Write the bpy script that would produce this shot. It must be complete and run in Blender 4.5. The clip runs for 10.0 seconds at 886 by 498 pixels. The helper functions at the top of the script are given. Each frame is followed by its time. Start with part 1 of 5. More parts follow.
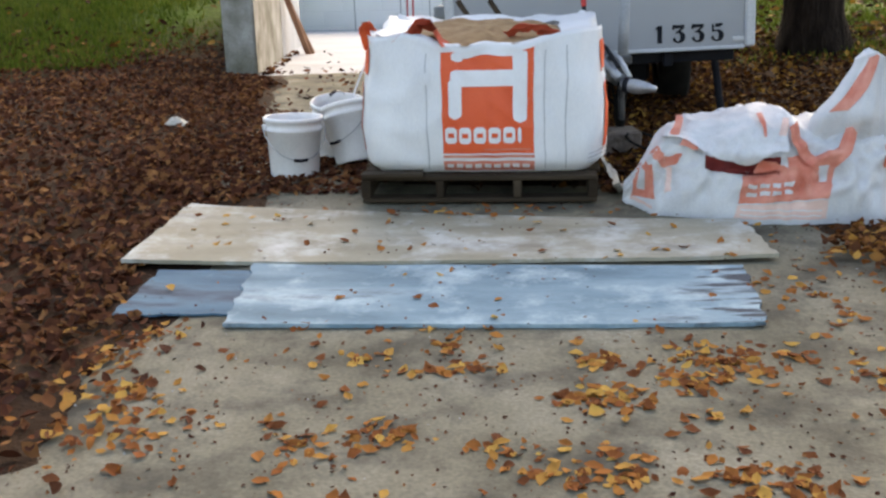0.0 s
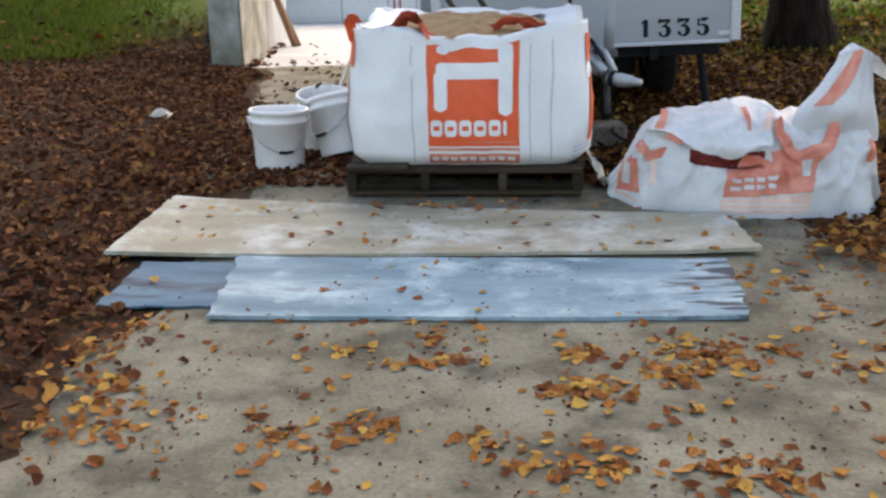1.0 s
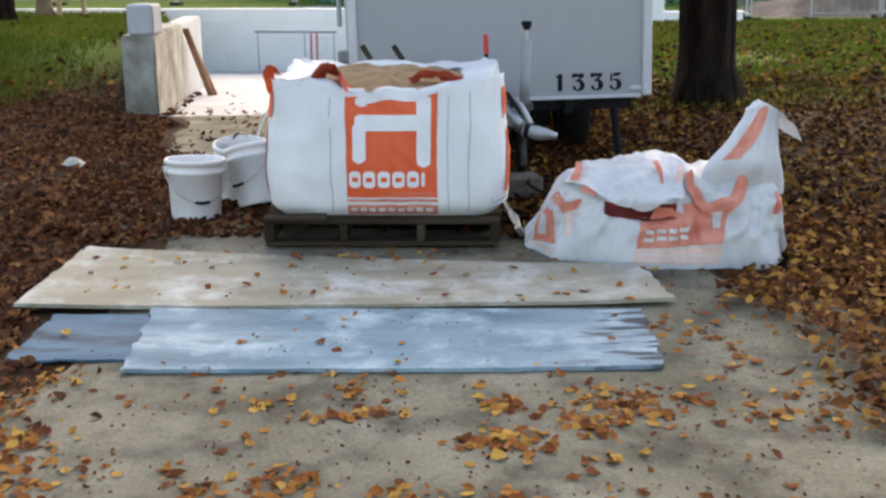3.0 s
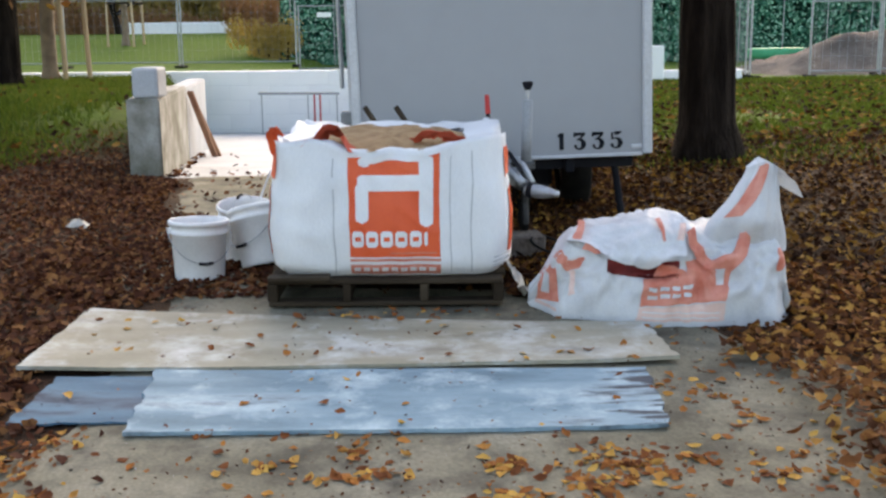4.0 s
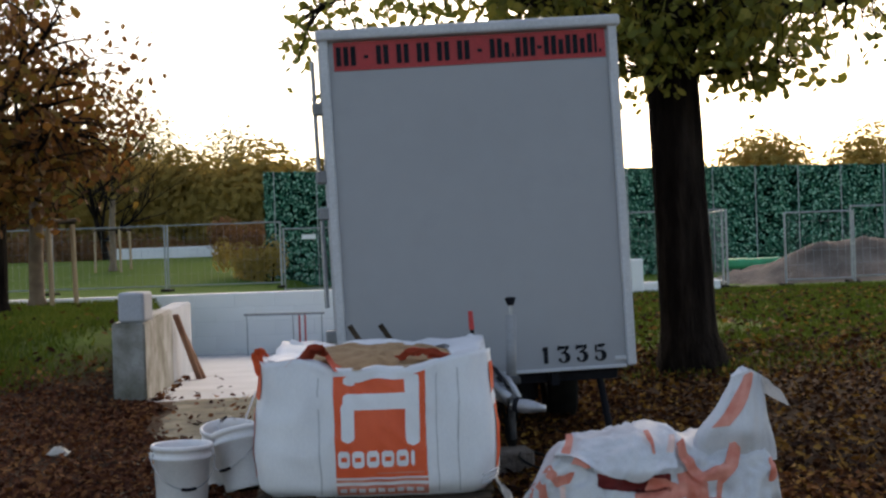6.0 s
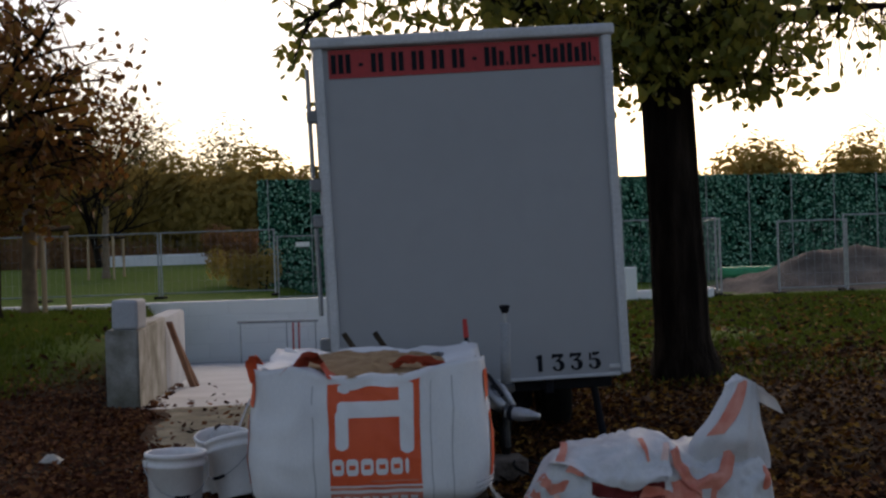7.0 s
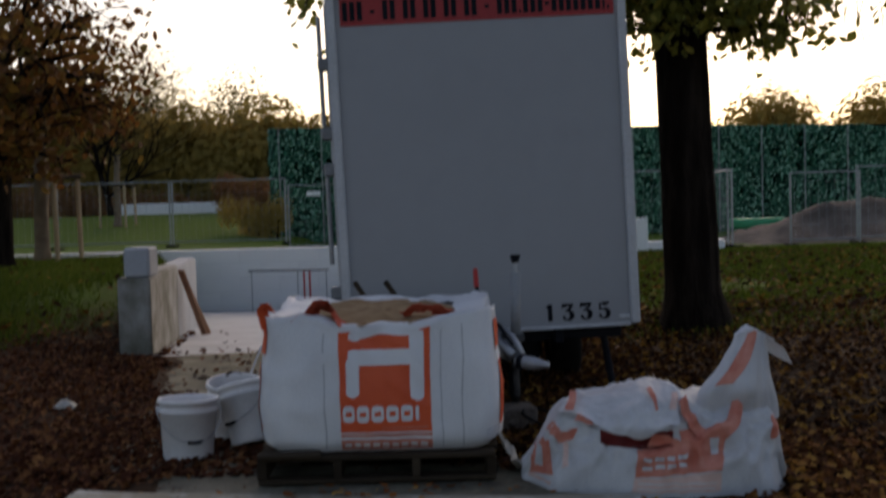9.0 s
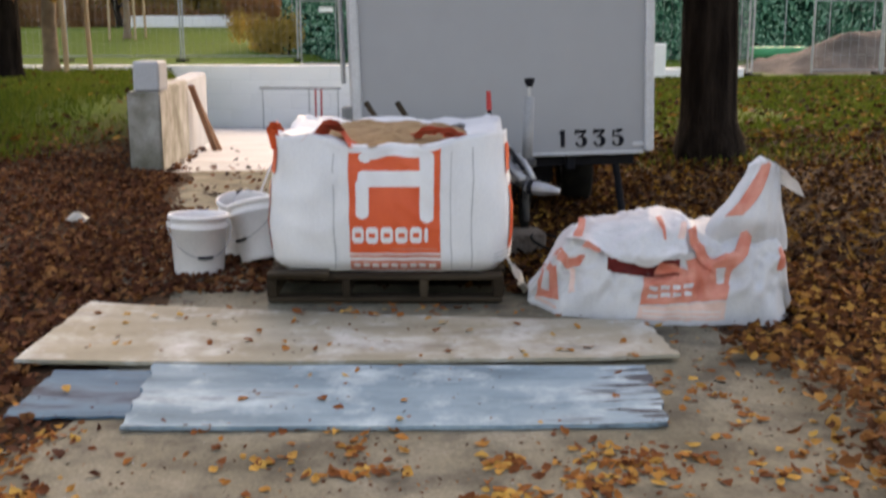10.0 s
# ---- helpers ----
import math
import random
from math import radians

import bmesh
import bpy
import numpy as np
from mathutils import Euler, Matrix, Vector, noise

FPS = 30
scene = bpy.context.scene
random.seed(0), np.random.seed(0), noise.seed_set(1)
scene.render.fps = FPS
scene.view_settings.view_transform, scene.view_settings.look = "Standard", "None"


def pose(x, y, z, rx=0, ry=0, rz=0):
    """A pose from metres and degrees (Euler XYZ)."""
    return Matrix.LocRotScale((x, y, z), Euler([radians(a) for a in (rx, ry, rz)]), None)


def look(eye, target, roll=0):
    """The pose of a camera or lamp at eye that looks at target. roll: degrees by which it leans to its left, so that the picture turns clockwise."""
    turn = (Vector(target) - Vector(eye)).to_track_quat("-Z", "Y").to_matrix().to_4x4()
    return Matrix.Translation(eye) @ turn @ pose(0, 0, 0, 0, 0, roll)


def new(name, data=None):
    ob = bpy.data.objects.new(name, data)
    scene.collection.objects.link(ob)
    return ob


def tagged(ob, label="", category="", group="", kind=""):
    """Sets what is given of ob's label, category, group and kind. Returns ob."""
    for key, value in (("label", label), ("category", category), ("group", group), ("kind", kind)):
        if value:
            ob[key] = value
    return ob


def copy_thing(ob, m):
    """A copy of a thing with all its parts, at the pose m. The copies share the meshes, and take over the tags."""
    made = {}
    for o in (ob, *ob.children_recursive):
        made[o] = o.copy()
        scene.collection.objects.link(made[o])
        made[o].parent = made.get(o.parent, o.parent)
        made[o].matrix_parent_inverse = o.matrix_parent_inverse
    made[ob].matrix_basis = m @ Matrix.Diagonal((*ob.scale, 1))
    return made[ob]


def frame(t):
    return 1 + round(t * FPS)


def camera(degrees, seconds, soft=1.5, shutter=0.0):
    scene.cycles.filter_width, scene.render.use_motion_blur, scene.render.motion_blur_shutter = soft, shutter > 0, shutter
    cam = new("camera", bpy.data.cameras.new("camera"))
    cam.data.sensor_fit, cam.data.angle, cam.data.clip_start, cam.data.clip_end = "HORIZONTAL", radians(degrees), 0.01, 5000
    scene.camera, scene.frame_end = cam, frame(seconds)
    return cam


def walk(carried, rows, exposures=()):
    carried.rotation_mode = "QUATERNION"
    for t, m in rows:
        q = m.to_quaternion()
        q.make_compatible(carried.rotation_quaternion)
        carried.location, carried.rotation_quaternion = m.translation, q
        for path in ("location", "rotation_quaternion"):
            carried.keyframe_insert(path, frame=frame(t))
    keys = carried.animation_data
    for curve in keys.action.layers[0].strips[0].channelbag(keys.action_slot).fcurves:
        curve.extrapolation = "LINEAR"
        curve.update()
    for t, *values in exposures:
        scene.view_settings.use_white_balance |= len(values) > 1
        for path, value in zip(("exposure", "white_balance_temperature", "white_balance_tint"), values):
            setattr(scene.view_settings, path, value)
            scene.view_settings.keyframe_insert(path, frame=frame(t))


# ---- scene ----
# Held at one spot and turned: seconds, yaw, pitch, roll in degrees, and the small sway of the hand in metres
EYE = (0.0, 0.0, 1.37)
cam = camera(44.0, 10.0, soft=2.5, shutter=0.5)
ROWS = [
    (0, 6.451, -16.696, -1.723, -0.005, 0.035, -0.019),
    (0.5, 6.581, -17.02, -1.635, -0.001, 0.035, -0.021),
    (1, 5.735, -17.055, -1.338, 0.003, 0.034, -0.022),
    (1.5, 3.628, -16.518, -0.809, 0.007, 0.033, -0.016),
    (2, 1.704, -16.442, -0.022, -0.001, 0.032, -0.021),
    (3.5, 1.116, -13.005, -0.209, -0.004, 0.021, -0.005),
    (4, 1.352, -11.509, -0.638, -0.002, 0.022, -0.005),
    (4.5, 1.457, -10.063, -0.818, -0.007, 0.023, -0.003),
    (5, 0.815, -7.124, -0.797, -0.011, 0.01, 0.007),
    (5.5, 0.43, -3.075, -1.234, 0.006, 0.011, 0.015),
    (6, 0.322, -0.273, -1.968, 0, 0, 0),
    (7.5, -0.102, 0.146, -1.792, -0.005, -0.004, -0.001),
    (8, 0.029, 0.099, -1.802, -0.002, -0.012, 0.002),
    (8.5, -0.042, 0.509, -2.123, -0.005, 0, 0.004),
    (9, 0.618, -2.465, -1.581, -0.005, -0.004, -0.005),
    (9.5, 0.984, -7.343, -0.768, -0.004, 0.017, -0.009),
    (10, 1.349, -11.716, -0.14, -0.003, 0.035, -0.006),
]
EXPOSURES = [
    (0.0, 1.97, 8550, 13), (2.0, 1.97, 8550, 13), (3.5, 1.98, 8400, 13), (5.2, 1.98, 8350, 13), (5.6, 1.45, 8150, 13), (6.0, 1.0, 7900, 14),
    (7.3, -0.08, 7650, 18), (8.8, -0.18, 7700, 18), (9.2, 0.28, 8150, 18), (9.6, 1.2, 9200, 20), (10.0, 1.8, 9900, 21),
]


def aim(yaw, pitch, roll, sway):
    a, b = radians(yaw), radians(pitch)
    ahead = Vector((-math.sin(a) * math.cos(b), math.cos(a) * math.cos(b), math.sin(b)))
    eye = Vector(EYE) + Vector(sway)
    return look(eye, eye + ahead, roll)


walk(cam, [(t, aim(yaw, pitch, roll, (sx, sy, sz))) for t, yaw, pitch, roll, sx, sy, sz in ROWS], EXPOSURES)

# ---- light: pale evening sky, sun low ahead behind thin cloud ----
SUN_UP, SUN_TURN = 32.0, 12.0
world = bpy.data.worlds.new("sky")
scene.world = world
world.use_nodes = True
wn, wl = world.node_tree.nodes, world.node_tree.links
wn.clear()
sky = wn.new("ShaderNodeTexSky")
sky.sky_type, sky.sun_disc = "NISHITA", False
sky.sun_elevation, sky.sun_rotation = radians(SUN_UP), radians(SUN_TURN)
sky.air_density, sky.dust_density, sky.ozone_density = 1.0, 2.4, 1.6
back = wn.new("ShaderNodeBackground")
back.inputs[1].default_value = 0.15
wout = wn.new("ShaderNodeOutputWorld")
wl.new(sky.outputs[0], back.inputs[0])
wl.new(back.outputs[0], wout.inputs[0])
sun_data = bpy.data.lights.new("sun", "SUN")
sun_data.energy, sun_data.angle, sun_data.color = 0.2, radians(40), (1.0, 0.97, 0.93)
sun = new("sun", sun_data)
sun.matrix_world = look((60 * math.sin(radians(SUN_TURN)), 60 * math.cos(radians(SUN_TURN)), 60 * math.tan(radians(SUN_UP))), (0, 0, 0))


# ---- materials ----
def material(name, colours, scale=6.0, fine=60.0, rough=0.8, bump=0.3, metal=0.0, stretch=(1, 1, 1), island=0.0, object_mix=0.0,
             fine_mix=0.25, spec=0.4, depth=0.02, stain=None, stain_scale=1.5, stain_at=(0.55, 0.7), through_light=0.0):
    """Procedural surface: colours along a broad noise, fine grain over it, optional stains, optional change from piece to piece."""
    m = bpy.data.materials.new(name)
    m.use_nodes = True
    n, l = m.node_tree.nodes, m.node_tree.links
    b = n["Principled BSDF"]
    b.inputs["Metallic"].default_value = metal
    b.inputs["Specular IOR Level"].default_value = spec
    co = n.new("ShaderNodeTexCoord")
    mp = n.new("ShaderNodeMapping")
    mp.inputs["Scale"].default_value = stretch
    l.new(co.outputs["Object"], mp.inputs[0])
    broad = n.new("ShaderNodeTexNoise")
    broad.inputs["Scale"].default_value, broad.inputs["Detail"].default_value = scale, 6
    grain = n.new("ShaderNodeTexNoise")
    grain.inputs["Scale"].default_value, grain.inputs["Detail"].default_value = fine, 5
    l.new(mp.outputs[0], broad.inputs[0])
    l.new(mp.outputs[0], grain.inputs[0])
    ramp = n.new("ShaderNodeValToRGB")
    els = ramp.color_ramp.elements
    while len(els) < len(colours):
        els.new(0.5)
    for i, c in enumerate(colours):
        els[i].position = 0.3 + 0.4 * i / max(1, len(colours) - 1)
        els[i].color = (*c, 1)
    fac = broad.outputs[0]
    if island or object_mix:
        if island:
            src = n.new("ShaderNodeNewGeometry").outputs["Random Per Island"]
        else:
            src = n.new("ShaderNodeObjectInfo").outputs["Random"]
        mr = n.new("ShaderNodeMapRange")
        mr.inputs[3].default_value, mr.inputs[4].default_value = 0.28, 0.72
        l.new(src, mr.inputs[0])
        mx = n.new("ShaderNodeMix")
        mx.inputs[0].default_value = island or object_mix
        l.new(broad.outputs[0], mx.inputs[2])
        l.new(mr.outputs[0], mx.inputs[3])
        fac = mx.outputs[0]
    l.new(fac, ramp.inputs[0])
    col = ramp.outputs[0]
    g = n.new("ShaderNodeMix")
    g.data_type, g.blend_type = "RGBA", "OVERLAY"
    g.inputs[0].default_value = fine_mix
    l.new(col, g.inputs[6])
    l.new(grain.outputs[0], g.inputs[7])
    col = g.outputs[2]
    if stain:
        st = n.new("ShaderNodeTexNoise")
        st.inputs["Scale"].default_value, st.inputs["Detail"].default_value = stain_scale, 8
        st.inputs["Roughness"].default_value = 0.65
        l.new(mp.outputs[0], st.inputs[0])
        sr = n.new("ShaderNodeMapRange")
        sr.inputs[1].default_value, sr.inputs[2].default_value = stain_at
        l.new(st.outputs[0], sr.inputs[0])
        sm = n.new("ShaderNodeMix")
        sm.data_type = "RGBA"
        l.new(sr.outputs[0], sm.inputs[0])
        l.new(col, sm.inputs[6])
        sm.inputs[7].default_value = (*stain, 1)
        col = sm.outputs[2]
    l.new(col, b.inputs["Base Color"])
    rr = n.new("ShaderNodeMapRange")
    rr.inputs[3].default_value, rr.inputs[4].default_value = max(0.02, rough - 0.12), min(1, rough + 0.12)
    l.new(grain.outputs[0], rr.inputs[0])
    l.new(rr.outputs[0], b.inputs["Roughness"])
    if bump:
        bp = n.new("ShaderNodeBump")
        bp.inputs["Strength"].default_value, bp.inputs["Distance"].default_value = bump, depth
        ad = n.new("ShaderNodeMath")
        ad.operation = "ADD"
        l.new(broad.outputs[0], ad.inputs[0])
        l.new(grain.outputs[0], ad.inputs[1])
        l.new(ad.outputs[0], bp.inputs["Height"])
        l.new(bp.outputs[0], b.inputs["Normal"])
    if through_light:
        tr = n.new("ShaderNodeBsdfTranslucent")
        l.new(col, tr.inputs[0])
        ms = n.new("ShaderNodeMixShader")
        ms.inputs[0].default_value = through_light
        l.new(b.outputs[0], ms.inputs[1])
        l.new(tr.outputs[0], ms.inputs[2])
        l.new(ms.outputs[0], n["Material Output"].inputs[0])
    return m


M = {}
M["sand_path"] = material("compacted sandy path", [(0.115, 0.105, 0.075), (0.178, 0.163, 0.12), (0.238, 0.221, 0.17)], 2.2, 70, 0.95, 0.3, depth=0.008,
                          stain=(0.062, 0.057, 0.046), stain_scale=3.0, stain_at=(0.46, 0.68), fine_mix=0.5, spec=0.15)
M["white_bag"] = material("white woven polypropylene", [(0.70, 0.71, 0.735), (0.79, 0.80, 0.82)], 5, 130, 0.5, 0.22, stretch=(1, 1, 0.35), depth=0.01, spec=0.5, through_light=0.12,
                          stain=(0.62, 0.58, 0.52), stain_scale=3.5, stain_at=(0.62, 0.85))
# dusty bag cloth, also toned down in place of shade from leaves overhead
M["used_bag"] = material("dusty white woven plastic greyed for tree shade", [(0.54, 0.55, 0.575), (0.66, 0.67, 0.69)], 5, 130, 0.55, 0.25, depth=0.01, spec=0.35, through_light=0.1,
                         stain=(0.46, 0.43, 0.39), stain_scale=4.0, stain_at=(0.58, 0.8))
M["orange"] = material("orange ink on woven plastic", [(0.68, 0.082, 0.024), (0.76, 0.11, 0.035)], 6, 160, 0.55, 0.2, depth=0.004)
M["faded_orange"] = material("faded orange ink", [(0.56, 0.14, 0.09), (0.68, 0.28, 0.21)], 14, 160, 0.6, 0.2, depth=0.004)
M["pale_orange"] = material("washed-out orange ink", [(0.66, 0.42, 0.36), (0.74, 0.54, 0.48)], 14, 160, 0.6, 0.2, depth=0.004)
# red lining with the shade of the bag's opening put into its colour
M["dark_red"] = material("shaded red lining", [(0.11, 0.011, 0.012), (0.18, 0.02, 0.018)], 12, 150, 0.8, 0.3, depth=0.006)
M["red_cloth"] = material("red woven strap", [(0.45, 0.06, 0.03), (0.6, 0.11, 0.06)], 12, 150, 0.7, 0.3, depth=0.006)
M["sand"] = material("damp sand", [(0.25, 0.145, 0.07), (0.42, 0.265, 0.14)], 14, 120, 0.95, 0.7, depth=0.02)
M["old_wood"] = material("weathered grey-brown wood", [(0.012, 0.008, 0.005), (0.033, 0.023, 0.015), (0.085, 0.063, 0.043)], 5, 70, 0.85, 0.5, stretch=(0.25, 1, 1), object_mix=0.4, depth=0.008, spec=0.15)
M["pale_wood"] = material("raw pine", [(0.36, 0.24, 0.14), (0.5, 0.36, 0.22)], 4, 60, 0.7, 0.3, stretch=(1, 1, 0.2), depth=0.006)
M["bucket"] = material("white scuffed plastic", [(0.62, 0.62, 0.62), (0.76, 0.76, 0.77)], 6, 80, 0.42, 0.12, depth=0.004, stain=(0.5, 0.48, 0.45), stain_scale=6, stain_at=(0.6, 0.8))
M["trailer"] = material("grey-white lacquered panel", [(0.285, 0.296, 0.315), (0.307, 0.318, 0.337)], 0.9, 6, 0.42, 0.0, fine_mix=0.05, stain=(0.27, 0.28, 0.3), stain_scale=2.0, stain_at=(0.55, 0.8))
M["trim"] = material("pale aluminium trim", [(0.42, 0.435, 0.455), (0.5, 0.515, 0.535)], 4, 60, 0.4, 0.08, depth=0.003)
M["red_band"] = material("red lettering band", [(0.36, 0.022, 0.026), (0.42, 0.03, 0.032)], 3, 60, 0.5, 0.05, depth=0.002)
M["black"] = material("black paint", [(0.008, 0.009, 0.013), (0.014, 0.015, 0.02)], 8, 60, 0.7, 0.1, depth=0.003, spec=0.12)
M["rubber"] = material("black rubber", [(0.007, 0.007, 0.007), (0.016, 0.0155, 0.0145)], 9, 70, 0.9, 0.3, depth=0.005, spec=0.1)
M["steel"] = material("galvanised steel", [(0.28, 0.3, 0.32), (0.45, 0.47, 0.5)], 12, 80, 0.45, 0.2, metal=0.75, depth=0.003)
M["grimy_steel"] = material("greasy dark steel", [(0.03, 0.032, 0.035), (0.1, 0.105, 0.11)], 14, 80, 0.5, 0.3, metal=0.5, depth=0.004)
M["grey_paint"] = material("grey painted tube", [(0.2, 0.21, 0.22), (0.27, 0.28, 0.29)], 10, 80, 0.5, 0.1, depth=0.003)
M["red_grip"] = material("red plastic grip", [(0.45, 0.03, 0.03), (0.55, 0.05, 0.05)], 10, 80, 0.45, 0.1, depth=0.003)
M["concrete"] = material("cast concrete", [(0.2, 0.195, 0.17), (0.3, 0.297, 0.275), (0.4, 0.397, 0.38)], 2.0, 60, 0.9, 0.35, depth=0.008,
                         stain=(0.1, 0.095, 0.065), stain_scale=1.9, stain_at=(0.46, 0.68))
M["slab"] = material("pale concrete slab", [(0.35, 0.372, 0.402), (0.43, 0.452, 0.482)], 1.5, 50, 0.85, 0.2, depth=0.008, stain=(0.27, 0.275, 0.275), stain_scale=1.0, stain_at=(0.58, 0.8))
M["white_block"] = material("white limestone block", [(0.85, 0.855, 0.86), (0.9, 0.905, 0.91)], 2.5, 60, 0.85, 0.15, object_mix=0.5, depth=0.006)
M["mortar"] = material("pale mortar", [(0.68, 0.69, 0.7), (0.74, 0.75, 0.76)], 6, 70, 0.95, 0.2, depth=0.005)
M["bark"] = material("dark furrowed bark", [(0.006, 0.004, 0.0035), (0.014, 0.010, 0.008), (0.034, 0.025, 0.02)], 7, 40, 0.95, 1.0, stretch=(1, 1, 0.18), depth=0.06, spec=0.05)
M["leaf_green"] = material("autumn green leaves", [(0.1, 0.115, 0.02), (0.19, 0.19, 0.03), (0.38, 0.3, 0.05)], 1.2, 30, 0.6, 0.1, island=0.7, through_light=0.45)
M["leaf_brown"] = material("rusty leaves", [(0.08, 0.034, 0.014), (0.19, 0.08, 0.02), (0.14, 0.115, 0.025)], 0.8, 30, 0.65, 0.1, island=0.65, through_light=0.4, spec=0.15)
M["litter"] = material("fallen leaves", [(0.11, 0.036, 0.016), (0.22, 0.07, 0.022), (0.36, 0.14, 0.035), (0.52, 0.31, 0.075)], 3, 60, 0.75, 0.2, island=0.85, depth=0.005, through_light=0.15, spec=0.08)
M["litter_dark"] = material("old brown leaves", [(0.026, 0.009, 0.006), (0.06, 0.02, 0.011), (0.115, 0.041, 0.019), (0.25, 0.115, 0.042)], 3, 60, 0.8, 0.2, island=0.8, depth=0.005, through_light=0.1, spec=0.08)
M["litter_gold"] = material("mixed golden leaves", [(0.014, 0.006, 0.004), (0.026, 0.010, 0.005), (0.048, 0.018, 0.007), (0.11, 0.043, 0.011), (0.34, 0.19, 0.04)], 3, 60, 0.75, 0.2, island=0.85, depth=0.005, through_light=0.15, spec=0.08)
M["litter_mid"] = material("brown and golden leaves", [(0.04, 0.015, 0.008), (0.1, 0.036, 0.014), (0.2, 0.075, 0.024), (0.42, 0.22, 0.055)], 3, 60, 0.75, 0.2, island=0.85, depth=0.005, through_light=0.15, spec=0.08)
M["grass"] = material("grass blades", [(0.036, 0.064, 0.007), (0.075, 0.115, 0.014), (0.15, 0.145, 0.03)], 1.5, 40, 0.7, 0.1, island=0.6, through_light=0.3, spec=0.08)
M["screen_back"] = material("dark green screen", [(0.012, 0.11, 0.075), (0.02, 0.16, 0.11)], 3, 40, 0.8, 0.3, depth=0.02)
M["screen_leaf"] = material("plastic ivy leaves", [(0.012, 0.115, 0.065), (0.03, 0.23, 0.13), (0.3, 0.6, 0.42)], 2, 40, 0.4, 0.1, island=0.9)
M["hedge"] = material("olive hedge", [(0.17, 0.13, 0.04), (0.41, 0.3, 0.09), (0.58, 0.41, 0.13)], 0.22, 8, 0.9, 0.1, island=0.35, through_light=0.62, spec=0.1)
M["hedge_pale"] = material("pale thin foliage", [(0.16, 0.135, 0.06), (0.26, 0.22, 0.1), (0.36, 0.3, 0.15)], 0.3, 8, 0.9, 0.1, island=0.5, through_light=0.5, spec=0.1)
M["shrub_red"] = material("russet shrub", [(0.2, 0.1, 0.05), (0.35, 0.18, 0.085), (0.45, 0.24, 0.11)], 0.4, 8, 0.9, 0.1, island=0.5, through_light=0.55, spec=0.1)
M["earth"] = material("dug earth", [(0.075, 0.06, 0.05), (0.115, 0.094, 0.08), (0.17, 0.142, 0.122)], 1.6, 18, 0.95, 0.8, depth=0.06, stain=(0.35, 0.32, 0.28), stain_scale=7, stain_at=(0.66, 0.72))
M["green_plastic"] = material("green plastic sheet", [(0.02, 0.3, 0.13), (0.03, 0.38, 0.18)], 3, 40, 0.5, 0.1)
M["matting"] = material("brown trunk matting", [(0.14, 0.1, 0.07), (0.24, 0.175, 0.12)], 6, 50, 0.9, 0.3, depth=0.01)
M["brown_board"] = material("brown battens", [(0.22, 0.1, 0.06), (0.32, 0.17, 0.1)], 5, 60, 0.75, 0.3, stretch=(1, 1, 0.2), depth=0.005)


def board_material(name, colours, streak, streak_at, pale, pale_at, scuffed=None):
    m = material(name, colours, 2.2, 70, 0.75, 0.35, stretch=(0.45, 1.6, 1), depth=0.006, stain=streak, stain_scale=2.2, stain_at=streak_at)
    n, l = m.node_tree.nodes, m.node_tree.links
    b = n["Principled BSDF"]
    b.inputs["Specular IOR Level"].default_value = 0.22
    before = b.inputs["Base Color"].links[0].from_socket
    co = n.new("ShaderNodeTexCoord")
    st = n.new("ShaderNodeTexNoise")
    st.inputs["Scale"].default_value, st.inputs["Detail"].default_value, st.inputs["Roughness"].default_value = 3.0, 9, 0.7
    l.new(co.outputs["Object"], st.inputs[0])
    r = n.new("ShaderNodeMapRange")
    r.inputs[1].default_value, r.inputs[2].default_value = pale_at
    l.new(st.outputs[0], r.inputs[0])
    x = n.new("ShaderNodeMix")
    x.data_type = "RGBA"
    l.new(r.outputs[0], x.inputs[0])
    l.new(before, x.inputs[6])
    x.inputs[7].default_value = (*pale, 1)
    end = x.outputs[2]
    if scuffed:
        # dark scraped coating towards one end
        sp = n.new("ShaderNodeSeparateXYZ")
        l.new(co.outputs["Object"], sp.inputs[0])
        mp = n.new("ShaderNodeMapping")
        mp.inputs["Scale"].default_value = (5, 22, 5)
        l.new(co.outputs["Object"], mp.inputs[0])
        sc = n.new("ShaderNodeTexNoise")
        sc.inputs["Scale"].default_value, sc.inputs["Detail"].default_value = 1.0, 6
        l.new(mp.outputs[0], sc.inputs[0])
        along = n.new("ShaderNodeMapRange")
        along.inputs[1].default_value, along.inputs[2].default_value = scuffed
        along.inputs[3].default_value, along.inputs[4].default_value = -0.25, 0.12
        l.new(sp.outputs[0], along.inputs[0])
        ad = n.new("ShaderNodeMath")
        l.new(sc.outputs[0], ad.inputs[0])
        l.new(along.outputs[0], ad.inputs[1])
        cut = n.new("ShaderNodeMapRange")
        cut.inputs[1].default_value, cut.inputs[2].default_value = 0.52, 0.62
        l.new(ad.outputs[0], cut.inputs[0])
        y = n.new("ShaderNodeMix")
        y.data_type = "RGBA"
        l.new(cut.outputs[0], y.inputs[0])
        l.new(end, y.inputs[6])
        y.inputs[7].default_value = (0.05, 0.06, 0.075, 1)
        end = y.outputs[2]
    l.new(end, b.inputs["Base Color"])
    return m


